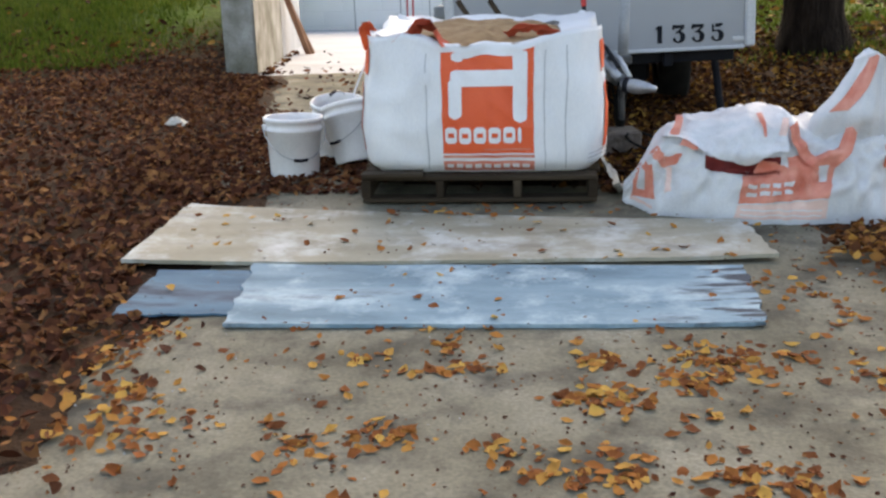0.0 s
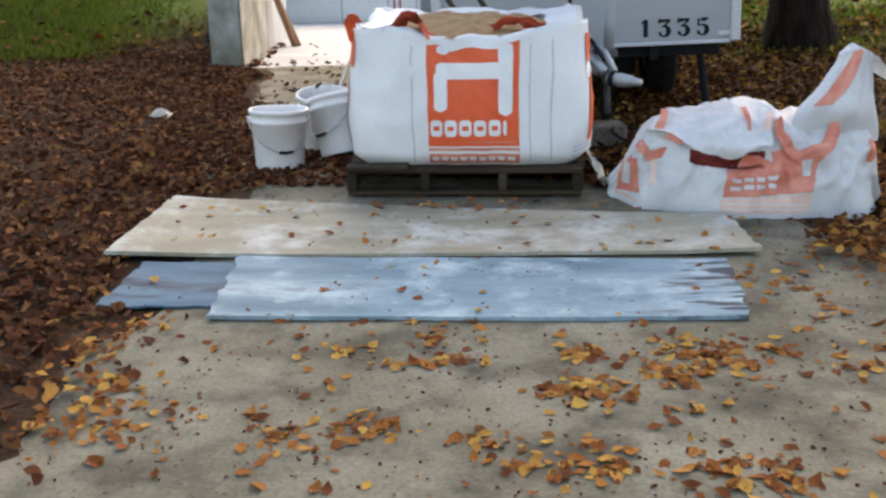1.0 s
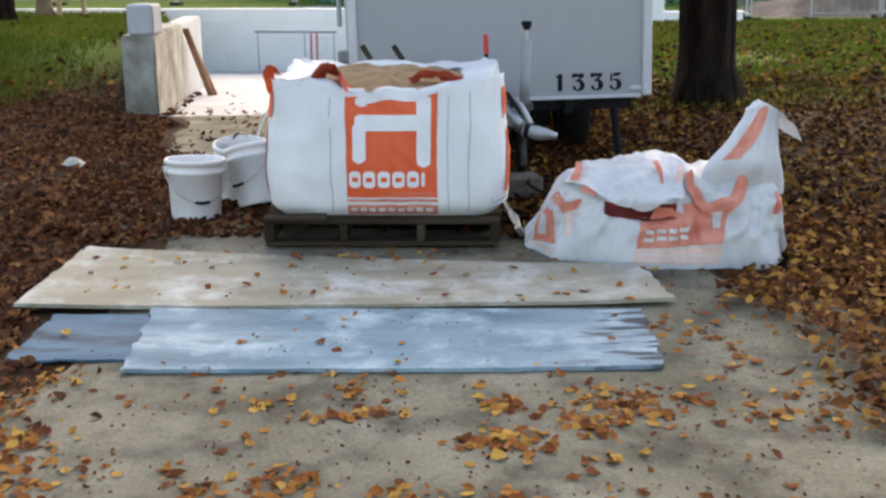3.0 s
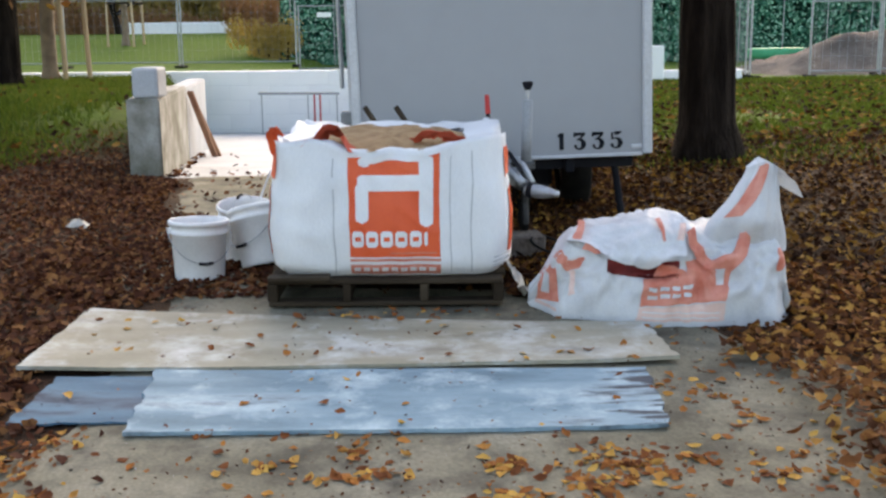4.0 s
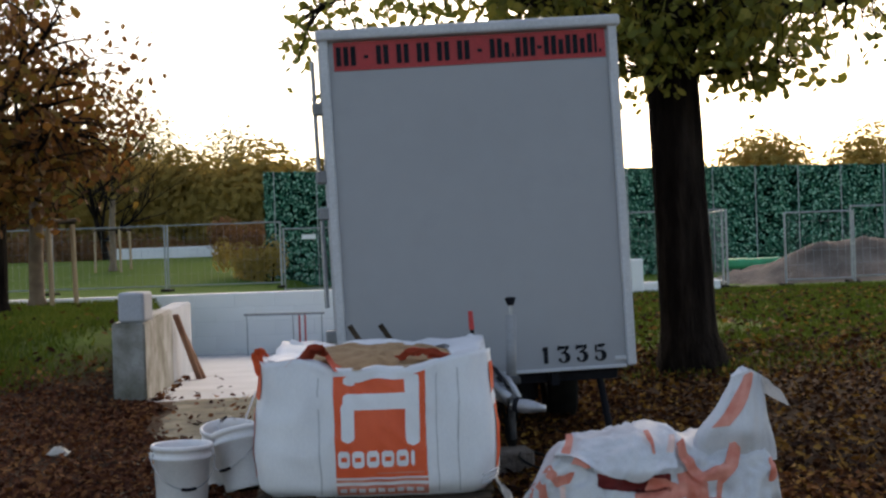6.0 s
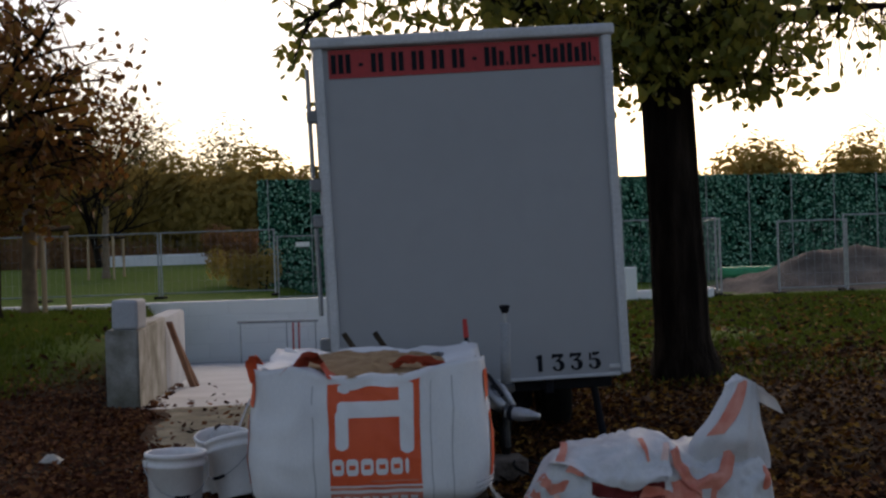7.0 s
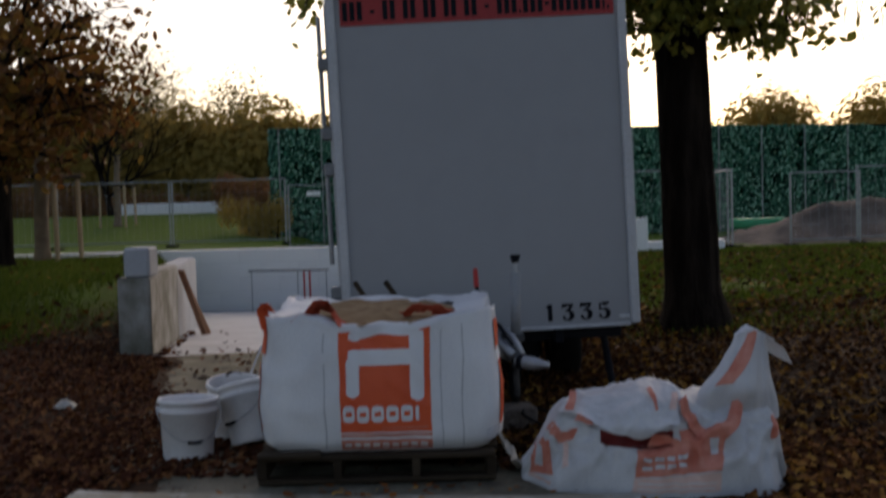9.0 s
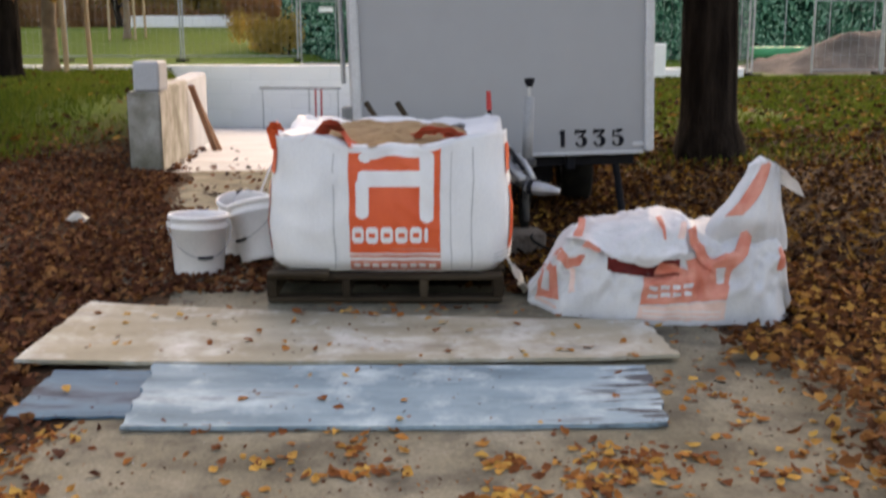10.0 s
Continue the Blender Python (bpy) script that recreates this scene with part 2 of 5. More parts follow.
M["rag"] = material("dirty translucent sheet", [(0.3, 0.285, 0.25), (0.45, 0.43, 0.39)], 12, 90, 0.6, 0.3, depth=0.006)
M["board_beige"] = board_material("muddy plywood", [(0.19, 0.17, 0.125), (0.285, 0.262, 0.2), (0.36, 0.342, 0.285)], (0.14, 0.122, 0.093), (0.55, 0.72), (0.5, 0.515, 0.5), (0.48, 0.7))
M["board_blue"] = board_material("blue-grey coated formwork board", [(0.065, 0.122, 0.16), (0.15, 0.24, 0.295), (0.28, 0.385, 0.44)], (0.06, 0.08, 0.1), (0.58, 0.68), (0.41, 0.52, 0.565), (0.5, 0.7), (0.2, 0.75))
M["board_dark"] = board_material("dark blue-grey formwork board", [(0.028, 0.075, 0.12), (0.055, 0.13, 0.195), (0.11, 0.2, 0.275)], (0.03, 0.045, 0.07), (0.52, 0.66), (0.22, 0.31, 0.37), (0.62, 0.82))


# ---- building helpers ----
def link(name, bm, mat, smooth=False):
    me = bpy.data.meshes.new(name)
    bm.to_mesh(me)
    bm.free()
    me.materials.append(mat)
    if smooth:
        for p in me.polygons:
            p.use_smooth = True
    return new(name, me)


def part(name, bm, mat, parent, label="", smooth=False):
    ob = link(name, bm, mat, smooth)
    ob.parent = parent
    return tagged(ob, label)


def share(name, me, parent, m):
    """One more object on a mesh that is already there."""
    ob = new(name, me)
    ob.parent = parent
    ob.matrix_basis = m
    return ob


def thing(name, label, category, m=None, group="", kind=""):
    ob = new(name)
    ob.empty_display_size = 0.1
    ob.matrix_basis = m or Matrix()
    return tagged(ob, label, category, group, kind)


def box(bm, centre, size, bevel=0.0, turn=None, segs=1):
    r = bmesh.ops.create_cube(bm, size=1.0)
    vs = r["verts"]
    bmesh.ops.scale(bm, vec=size, verts=vs)
    if bevel:
        es = list({e for v in vs for e in v.link_edges})
        out = bmesh.ops.bevel(bm, geom=es, offset=bevel, segments=segs, affect="EDGES", profile=0.5)
        vs = list({v for f in out["faces"] for v in f.verts} | {v for v in vs if v.is_valid})
    if turn:
        bmesh.ops.rotate(bm, verts=vs, matrix=turn.to_3x3())
    bmesh.ops.translate(bm, vec=centre, verts=vs)
    return vs


def tube(bm, pts, radii, n=8, cap=True):
    """A round bar along points, with a radius at each."""
    pts = [Vector(p) for p in pts]
    if not hasattr(radii, "__len__"):
        radii = [radii] * len(pts)
    rings = []
    for i, p in enumerate(pts):
        d = (pts[min(i + 1, len(pts) - 1)] - pts[max(i - 1, 0)]).normalized()
        a = d.orthogonal().normalized() if i == 0 else (side - d * side.dot(d)).normalized()
        side = a
        b = d.cross(a)
        rings.append([bm.verts.new(p + radii[i] * (math.cos(6.28319 * k / n) * a + math.sin(6.28319 * k / n) * b)) for k in range(n)])
    for r, s in zip(rings, rings[1:]):
        for k in range(n):
            bm.faces.new((r[k], r[(k + 1) % n], s[(k + 1) % n], s[k]))
    if cap:
        bm.faces.new(rings[0][::-1])
        bm.faces.new(rings[-1])
    return bm


def lathe(bm, profile, n=32, m=None):
    """A turned shape from pairs of radius and height."""
    rings = []
    for r, z in profile:
        rings.append([bm.verts.new((r * math.cos(6.28319 * k / n), r * math.sin(6.28319 * k / n), z)) for k in range(n)])
    for r, s in zip(rings, rings[1:]):
        for k in range(n):
            bm.faces.new((r[k], r[(k + 1) % n], s[(k + 1) % n], s[k]))
    if m:
        bmesh.ops.transform(bm, matrix=m, verts=[v for r in rings for v in r])
    return rings


def sheet(bm, f, nu, nv, thick=None):
    """A grid of faces from f(u, v) with u, v from 0 to 1."""
    g = [[bm.verts.new(f(i / nu, j / nv)) for j in range(nv + 1)] for i in range(nu + 1)]
    for i in range(nu):
        for j in range(nv):
            bm.faces.new((g[i][j], g[i + 1][j], g[i + 1][j + 1], g[i][j + 1]))
    return g


def blank():
    return bmesh.new()


ROWS_ALONG = ((0.22, 0.62), (0.48, 1.0), (0.76, 0.66))


def leaf_mesh(name, places, mat, rng, crumple=0.0, plain=False):
    """Many curled leaves in one mesh. places: centre, normal, length. plain: fewer faces, for foliage far off."""
    vs, fs = [], []
    for c, nrm, size in places:
        nrm = Vector(nrm).normalized()
        a = nrm.orthogonal().normalized()
        a.rotate(Matrix.Rotation(rng.uniform(0, 6.283), 3, nrm))
        b = nrm.cross(a)
        w, curl = size * rng.uniform(0.26, 0.42), size * rng.uniform(-0.1, 0.25)
        k = len(vs)
        c = Vector(c)
        if plain:
            vs += [c - a * size * 0.5, c - b * w + nrm * curl, c + a * size * 0.5, c + b * w + nrm * curl * 0.5]
            fs += [(k, k + 1, k + 2), (k, k + 2, k + 3)]
            continue
        fold, bend = size * (0.06 + crumple) * rng.uniform(0.1, 1.0), size * (0.08 + crumple) * rng.uniform(-0.4, 1.2)
        vs.append(c - a * size * 0.5 + nrm * bend)
        for u, wide in ROWS_ALONG:
            mid = c + a * size * (u - 0.5) + nrm * bend * (2 * u - 1) ** 2
            left, right = w * wide * rng.uniform(0.75, 1.1), w * wide * rng.uniform(0.75, 1.1)
            vs += [mid - b * left + nrm * fold * rng.uniform(0.4, 1.3) * wide, mid, mid + b * right + nrm * fold * rng.uniform(0.4, 1.3) * wide]
        vs.append(c + a * size * 0.5 + nrm * bend * rng.uniform(0.5, 1.5))
        fs += [(k, k + 1, k + 2), (k, k + 2, k + 3), (k + 1, k + 4, k + 5, k + 2), (k + 2, k + 5, k + 6, k + 3),
               (k + 4, k + 7, k + 8, k + 5), (k + 5, k + 8, k + 9, k + 6), (k + 7, k + 10, k + 8), (k + 8, k + 10, k + 9)]
    me = bpy.data.meshes.new(name)
    me.from_pydata([tuple(v) for v in vs], [], fs)
    me.materials.append(mat)
    for p in me.polygons:
        p.use_smooth = not plain
    return new(name, me)


def smooth(a, b, x):
    t = min(1.0, max(0.0, (x - a) / (b - a)))
    return t * t * (3 - 2 * t)


def turb(x, y, z=0.0, s=1.0):
    return noise.noise(Vector((x * s, y * s, z * s)))


# ---- ground ----
SHEAR = 0.142                       # the ramp runs a little to the left
RAMP_L, RAMP_R, RAMP_Y0, RAMP_Y1 = -2.905, 0.3, 10.12, 20.3


def shift(y):
    return -SHEAR * min(4.9, max(0.0, y - RAMP_Y0)) - 0.3 * min(5.3, max(0.0, y - RAMP_Y0 - 4.9))


def ramp_z(y):
    return -0.052 * min(9.9, max(0.0, y - RAMP_Y0))


def bank(u, y):
    """Height of the open ground; u is the place across, with the ramp's lean taken out."""
    z = 0.52 * smooth(9.6, 13.5, y) * smooth(2.75, 3.3, -u) * (1 - 0.6 * smooth(20, 33, y))
    z += 0.95 * smooth(33, 45, y) * smooth(3, 7, -u)
    z += 0.05 * turb(u, y, 3.0, 0.35) * smooth(2.0, 4.0, abs(u + 0.2))
    z += 0.1 * smooth(1.3, 4.0, u) * smooth(5, 9, y) * (1 - smooth(20, 27, y))
    return z


def ground_z(x, y):
    u = x - shift(y)
    if RAMP_L < u < RAMP_R and RAMP_Y0 < y < RAMP_Y1:
        return ramp_z(y)
    return bank(u, y)


def lines(*runs):
    out = []
    for a, b, n in runs:
        out += [a + (b - a) * i / n for i in range(n)]
    return out + [runs[-1][1]]


us = lines((-400, -60, 6), (-60, -16, 16), (-16, RAMP_L - 0.03, 60)) + lines((RAMP_L + 0.01, RAMP_R - 0.03, 8)) + lines((RAMP_R + 0.03, 12, 60), (12, 60, 16), (60, 400, 6))
ys = lines((-60, 0, 10), (0, RAMP_Y0 - 0.02, 50)) + lines((RAMP_Y0 + 0.02, RAMP_Y1 - 0.02, 40)) + lines((RAMP_Y1 + 0.02, 45, 40), (45, 120, 12), (120, 900, 8))
bm = blank()
grid = []
for u in us:
    col = []
    for y in ys:
        inside = RAMP_L < u < RAMP_R and RAMP_Y0 < y < RAMP_Y1
        col.append(bm.verts.new((u + shift(y), y, ramp_z(y) - 0.14 if inside else bank(u, y))))
    grid.append(col)
for i in range(len(us) - 1):
    for j in range(len(ys) - 1):
        bm.faces.new((grid[i][j], grid[i + 1][j], grid[i + 1][j + 1], grid[i][j + 1]))


def ground_material():
    m = material("leafy soil and turf", [(0.022, 0.012, 0.008), (0.04, 0.022, 0.013), (0.062, 0.036, 0.02)], 2.5, 50, 0.95, 0.6, depth=0.03, spec=0.08)
    n, l = m.node_tree.nodes, m.node_tree.links
    b = n["Principled BSDF"]
    before = b.inputs["Base Color"].links[0].from_socket
    co = n.new("ShaderNodeTexCoord")
    sp = n.new("ShaderNodeSeparateXYZ")
    l.new(co.outputs["Object"], sp.inputs[0])
    wob = n.new("ShaderNodeTexNoise")
    wob.inputs["Scale"].default_value, wob.inputs["Detail"].default_value = 0.5, 7
    l.new(co.outputs["Object"], wob.inputs[0])
    ad = n.new("ShaderNodeMath")
    ad.operation, ad.inputs[1].default_value = "MULTIPLY_ADD", 9.0
    l.new(wob.outputs[0], ad.inputs[0])
    l.new(sp.outputs[1], ad.inputs[2])
    r = n.new("ShaderNodeMapRange")
    r.inputs[1].default_value, r.inputs[2].default_value = 14.5, 19.0
    l.new(ad.outputs[0], r.inputs[0])
    tint = n.new("ShaderNodeValToRGB")
    tint.color_ramp.elements[0].color, tint.color_ramp.elements[1].color = (0.042, 0.08, 0.011, 1), (0.09, 0.15, 0.022, 1)
    tint.color_ramp.elements[0].position, tint.color_ramp.elements[1].position = 0.35, 0.65
    gr = n.new("ShaderNodeTexNoise")
    gr.inputs["Scale"].default_value, gr.inputs["Detail"].default_value = 12, 8
    l.new(co.outputs["Object"], gr.inputs[0])
    l.new(gr.outputs[0], tint.inputs[0])
    x = n.new("ShaderNodeMix")
    x.data_type = "RGBA"
    l.new(r.outputs[0], x.inputs[0])
    l.new(before, x.inputs[6])
    l.new(tint.outputs[0], x.inputs[7])
    l.new(x.outputs[2], b.inputs["Base Color"])
    return m


ground = tagged(link("ground", bm, ground_material(), True), "leaf-strewn brown soil turning into lawn further off", "ground", kind="structure")


def path_left(y):
    return -1.85 - 0.19 * max(0.0, y - 5.3) + 0.12 * turb(y, 0.3, 1.0, 1.6) + 0.05 * turb(y, 7.3, 1.0, 6.0)


def path_right(y):
    return max(1.72 + (4.4 - y) * 0.5, -1.0 - 0.1 * (y - 5)) + 0.12 * turb(y, 5.3, 2.0, 1.6) + 0.05 * turb(y, 9.3, 1.0, 6.0)


def path_z(x, y):
    """Height of the path; pressed flat where the boards lie."""
    trod = smooth(3.3, 3.55, y) * smooth(-2.1, -1.9, x) * (1 - smooth(0.9, 1.05, x)) * (1 - smooth(5.3, 5.6, y))
    rough = 0.012 * turb(x, y, 4.0, 1.3) + 0.004 * turb(x, y, 8.0, 7.0)
    return 0.012 + rough * (1 - 0.8 * trod) - 0.005 * trod


def path_point(u, v):
    y = -4.0 + 14.1 * v
    a, b = path_left(y), path_right(y) if y < 5.6 else -0.75
    x = a + (b - a) * u
    edge = min(1.0, 7 * min(u, 1 - u))
    return (x, y, path_z(x, y) - 0.032 * (1 - edge))


bm = blank()
sheet(bm, path_point, 60, 190)
pavement = tagged(link("pavement", bm, M["sand_path"], True), "pale compacted sandy path with scuffs and damp patches", "path", kind="structure")

# grit on the path
rng = random.Random(4)
bm = blank()
for k in range(260):
    y = 1.6 + 3.6 * rng.random() ** 1.4
    x = rng.uniform(path_left(y), path_right(y))
    r = rng.uniform(0.0012, 0.0035)
    q = bmesh.ops.create_icosphere(bm, subdivisions=1, radius=r)
    bmesh.ops.translate(bm, vec=(x, y, path_z(x, y)), verts=q["verts"])
tagged(link("grit", bm, M["slab"]), "small pale stones lying on the sandy path", "gravel", kind="stuff")

# ---- ramp, retaining wall, white block wall ----
bm = blank()
sheet(bm, lambda u, v: (RAMP_L + 0.02 + (RAMP_R - RAMP_L - 0.04) * u + shift(RAMP_Y0 + 9.88 * v), RAMP_Y0 + 9.88 * v, ramp_z(RAMP_Y0 + 9.88 * v)), 2, 12)
geo = bmesh.ops.extrude_face_region(bm, geom=bm.faces[:])
bmesh.ops.translate(bm, vec=(0, 0, -0.12), verts=[v for v in geo["geom"] if isinstance(v, bmesh.types.BMVert)])
tagged(link("floor_ramp", bm, M["slab"]), "pale concrete ramp slab going down between low walls", "ramp", kind="structure")


def wall_run(name, y0, y1, z_top, thick, u0, mat, label, low=-0.9):
    bm = blank()
    for a, b in ((y0, y1),):
        q = [(u0 + shift(a), a), (u0 + shift(b), b), (u0 + shift(b) - thick, b), (u0 + shift(a) - thick, a)]
        lo = [bm.verts.new((x, y, ramp_z(y) + low)) for x, y in q]
        hi = [bm.verts.new((x, y, z_top)) for x, y in q]
        bm.faces.new(hi)
        bm.faces.new(lo[::-1])
        for i in range(4):
            bm.faces.new((lo[i], lo[(i + 1) % 4], hi[(i + 1) % 4], hi[i]))
    bmesh.ops.recalc_face_normals(bm, faces=bm.faces[:])
    bmesh.ops.bevel(bm, geom=bm.edges[:], offset=0.018, segments=2, affect="EDGES")
    return tagged(link(name, bm, mat), label, "wall", kind="structure")


wall_left = wall_run("wall_left", 10.16, 12.45, 0.735, 0.31, RAMP_L + 0.06, M["concrete"], "low cast concrete retaining wall beside the ramp", -0.1)
wall_run("wall_left_back", 12.5, 14.95, 0.70, 0.24, RAMP_L + 0.036, M["slab"], "whitewashed length of wall along the ramp", -0.1)
wall_run("wall_right", 11.9, 14.9, 0.1, 0.2, RAMP_R + 0.2, M["concrete"], "low concrete edge of the ramp behind the trailer", -0.1)
bm = blank()
box(bm, (-2.98, 10.34, 0.876), (0.245, 0.32, 0.28), 0.03, segs=3)
tagged(link("concrete_block", bm, M["slab"]), "small rounded pale concrete block standing on the wall end", "block")

# white wall across the end of the ramp, course by course
WALL_Y, WALL_TOP, COURSE = 20.05, 0.60, 0.262
wall_far = thing("wall_white", "white block wall across the far end of the ramp", "wall", kind="structure")
bm = blank()
box(bm, (-7.7, WALL_Y + 0.115, -0.2), (15.2, 0.24, 1.57))
part("mortar_bed", bm, M["mortar"], wall_far, "grey mortar joints")
bm = blank()
box(bm, (0, 0, 0), (0.719, 0.3, COURSE - 0.006), 0.004)
stone = link("block", bm, M["white_block"])
block_me = stone.data
bpy.data.objects.remove(stone)
for row in range(5):
    z = WALL_TOP - COURSE * (row + 0.5)
    x = -15.2 + (row % 2) * 0.362
    while x < -1.0:
        if row < 2 or -6.4 < x < -1.2:
            share("block", block_me, wall_far, Matrix.Translation((x, WALL_Y + 0.14 + rng.uniform(-0.004, 0.004), z)))
        x += 0.725

# low white wall and fences on the far side of the lawn
bm = blank()
box(bm, (5.49, 26.9, 0.08), (2.18, 0.3, 0.36), 0.015)
tagged(link("wall_low", bm, M["white_block"]), "low white wall along the far edge of the lawn", "wall", kind="structure")
bm = blank()
box(bm, (4.52, 26.6, 0.42), (0.28, 0.3, 0.85), 0.02)
tagged(link("wall_pillar", bm, M["white_block"]), "pale pillar beside the low white wall", "pillar", kind="structure")


# ---- boards on the path ----
def board(name, corners, thick, mat, label, warp=0.006, z0=0.014):
    """A worn board over four corners: front left, front right, back right, back left."""
    fl, fr, br, bl = [Vector((*c, 0)) * 0.987 for c in corners]
    seed = fl.x * 7

    def top(u, v):
        p = (fl * (1 - u) + fr * u) * (1 - v) + (bl * (1 - u) + br * u) * v
        frayed = 0.012 * turb(u * 9, v * 7, seed) + 0.006 * turb(u * 40, v * 40, seed)
        if u in (0.0, 1.0):
            p.x += frayed * 1.6
        if v in (0.0, 1.0):
            p.y += frayed * 0.8
        p.z = z0 + thick + warp * (turb(p.x, p.y, seed, 1.3) + abs(2 * u - 1) ** 6 * 1.5)
        return p
    bm = blank()
    g = sheet(bm, top, 70, 24)
    geo = bmesh.ops.extrude_face_region(bm, geom=bm.faces[:])
    bmesh.ops.translate(bm, vec=(0, 0, -thick), verts=[v for v in geo["geom"] if isinstance(v, bmesh.types.BMVert)])
    bmesh.ops.recalc_face_normals(bm, faces=bm.faces[:])
    return tagged(link(name, bm, mat), label, "board", group="boards on the path")


board("plywood_board", ((-1.83, 4.25), (0.86, 4.37), (0.79, 4.90), (-1.86, 5.2)), 0.016, M["board_beige"], "muddy beige plywood board with a frayed corner on the path", 0.008, 0.017)
board("formwork_board", ((-1.19, 3.56), (0.69, 3.63), (0.715, 4.28), (-1.27, 4.27)), 0.015, M["board_blue"], "worn blue-grey formwork board with dark scuffed end", 0.004, 0.008)
board("formwork_board", ((-1.655, 3.67), (-1.0, 3.70), (-1.0, 4.21), (-1.65, 4.21)), 0.008, M["board_dark"], "dark blue-grey board lying under the larger one", 0.0015, 0.0085)


# ---- pallet ----
PX, PY = -0.41, 5.24                # middle of the front edge
pallet = thing("pallet", "dark weathered wooden pallet under the full bag", "pallet", pose(PX, PY, 0.012, 0, 0, 0.9))
for x in (-0.555, -0.19, 0.19, 0.555):
    bm = blank()
    box(bm, (x, 0.5, 0.074), (0.04 if abs(x) < 0.5 else 0.05, 1.0, 0.086), 0.004)
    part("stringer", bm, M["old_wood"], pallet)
for k, y in enumerate((0.05, 0.5, 0.95)):
    bm = blank()
    box(bm, (0, y, 0.018), (1.15, 0.1, 0.022), 0.004)
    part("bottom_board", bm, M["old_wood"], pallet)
for k in range(7):
    bm = blank()
    box(bm, (0.01 * (k % 2), 0.05 + 0.15 * k, 0.13), (1.15 + 0.02 * (k % 3), 0.11, 0.024), 0.004, Matrix.Rotation(0.01 * (k % 3 - 1), 4, "Z"))
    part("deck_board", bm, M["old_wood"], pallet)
bm = blank()
box(bm, (-0.42, 0.0, 0.153), (0.3, 0.09, 0.02), 0.004, Matrix.Rotation(0.06, 4, "Z"))
part("loose_slat", bm, M["old_wood"], pallet, "split grey slat on the pallet's edge")

# ---- full bulk bag ----
BAG_H, BAG_N = 0.645, 7.5


def bag_half(z):
    """Half width of the bag at a height."""
    t = z / BAG_H
    return 0.575 + 0.035 * math.sin(math.pi * min(1, t * 1.02) ** 0.75) + 0.004 * smooth(0.8, 1.0, t) - 0.03 * (1 - smooth(0, 0.08, t))


def bag_surface(a, z, out=0.0):
    w = bag_half(z) + out
    c, s = math.cos(a), math.sin(a)
    r = w / (abs(c) ** BAG_N + abs(s) ** BAG_N) ** (1 / BAG_N)
    fold = 0.014 * turb(c * 3, s * 3, z * 1.2, 2.0) + 0.007 * math.sin(a * 26 + 3 * turb(c, s, z, 3)) * (0.35 + 0.9 * smooth(0.62, 1.0, z / BAG_H))
    fold += 0.012 * turb(c * 6, s * 6, z * 5, 1.0) * smooth(0.7, 1.0, z / BAG_H)
    fold += 0.011 * (0.45 - 2.2 * abs(turb(c * 2.6 + 0.8 * z, s * 2.6, z * 3.4 + c, 1.6))) * smooth(0.0, 0.1, z / BAG_H)
    x, y = (r + fold) * c, (r + fold) * s
    tuck = 0.03 * turb(c * 2.5, s * 2.5, 3.3, 2.0) * smooth(0.8, 1.0, z / BAG_H)
    lift = smooth(0.72, 1.0, z / BAG_H)
    tuck += lift * (0.04 * smooth(0.55, 0.95, abs(math.sin(2 * a))) - 0.025 * (1 - abs(x) / 0.6) - 0.02)
    return Vector((x, y, z + tuck))


def bag_front(x, z, out):
    """The front of the bag at a place across and a height."""
    w = bag_half(z)
    q = min(0.999, abs(x) / w)
    y = -w * (1 - q ** BAG_N) ** (1 / BAG_N)
    a = math.atan2(y, x)
    p = bag_surface(a, z, 0.0)
    d = Vector((p.x, p.y, 0)).normalized()
    return p + Vector((0, -1, 0)) * out


bag = thing("bulk_bag", "full white woven bulk bag of sand with an orange print", "bag", pose(PX + 0.012, PY + 0.625, 0.155, 0, 0, 0.9))
bm = blank()
rows = [0.0, 0.012, 0.03] + [0.03 + 0.63 * (k + 1) / 26 for k in range(26)]
n_round = 192
rings = [[bm.verts.new(bag_surface(6.283185 * k / n_round, z)) for k in range(n_round)] for z in rows]
# rolled-in rim
for inner, drop in ((0.93, 0.012), (0.84, 0.018), (0.74, 0.0), (0.66, -0.02)):
    ring = []
    for k in range(n_round):
        p = bag_surface(6.283185 * k / n_round, BAG_H)
        inner_k = 1 - (1 - inner) * (0.3 if p.y < -0.35 and abs(p.x) < 0.5 else 1.0)
        rag = 0.035 * turb(p.x * 4, p.y * 4, inner * 3) + 0.015 * turb(p.x * 14, p.y * 14, inner * 9)
        ring.append(bm.verts.new((p.x * inner, p.y * inner_k, p.z * 0.6 + BAG_H * 0.4 + drop * 0.5 + rag * 0.45)))
    rings.append(ring)
for r, s in zip(rings, rings[1:]):
    for k in range(n_round):
        bm.faces.new((r[k], r[(k + 1) % n_round], s[(k + 1) % n_round], s[k]))
bm.faces.new(rings[0][::-1])
part("bag_body", bm, M["white_bag"], bag, "white woven plastic", True)
# corner ears
for sx, sy, h in ((-1, -1, 0.075), (1, -1, 0.075), (-1, 1, 0.05), (1, 1, 0.05)):
    bm = blank()
    sheet(bm, lambda u, v: (sx * (0.36 + 0.17 * u), sy * (0.53 - 0.25 * v * (1 - 0.3 * u)), BAG_H - 0.03 + (h * u ** 2 + 0.03 * turb(u * 3 + sx, v * 3 + sy, 1)) * (1 - v * 0.7) + 0.02), 12, 10)
    part("corner_ear", bm, M["white_bag"], bag, "", True)
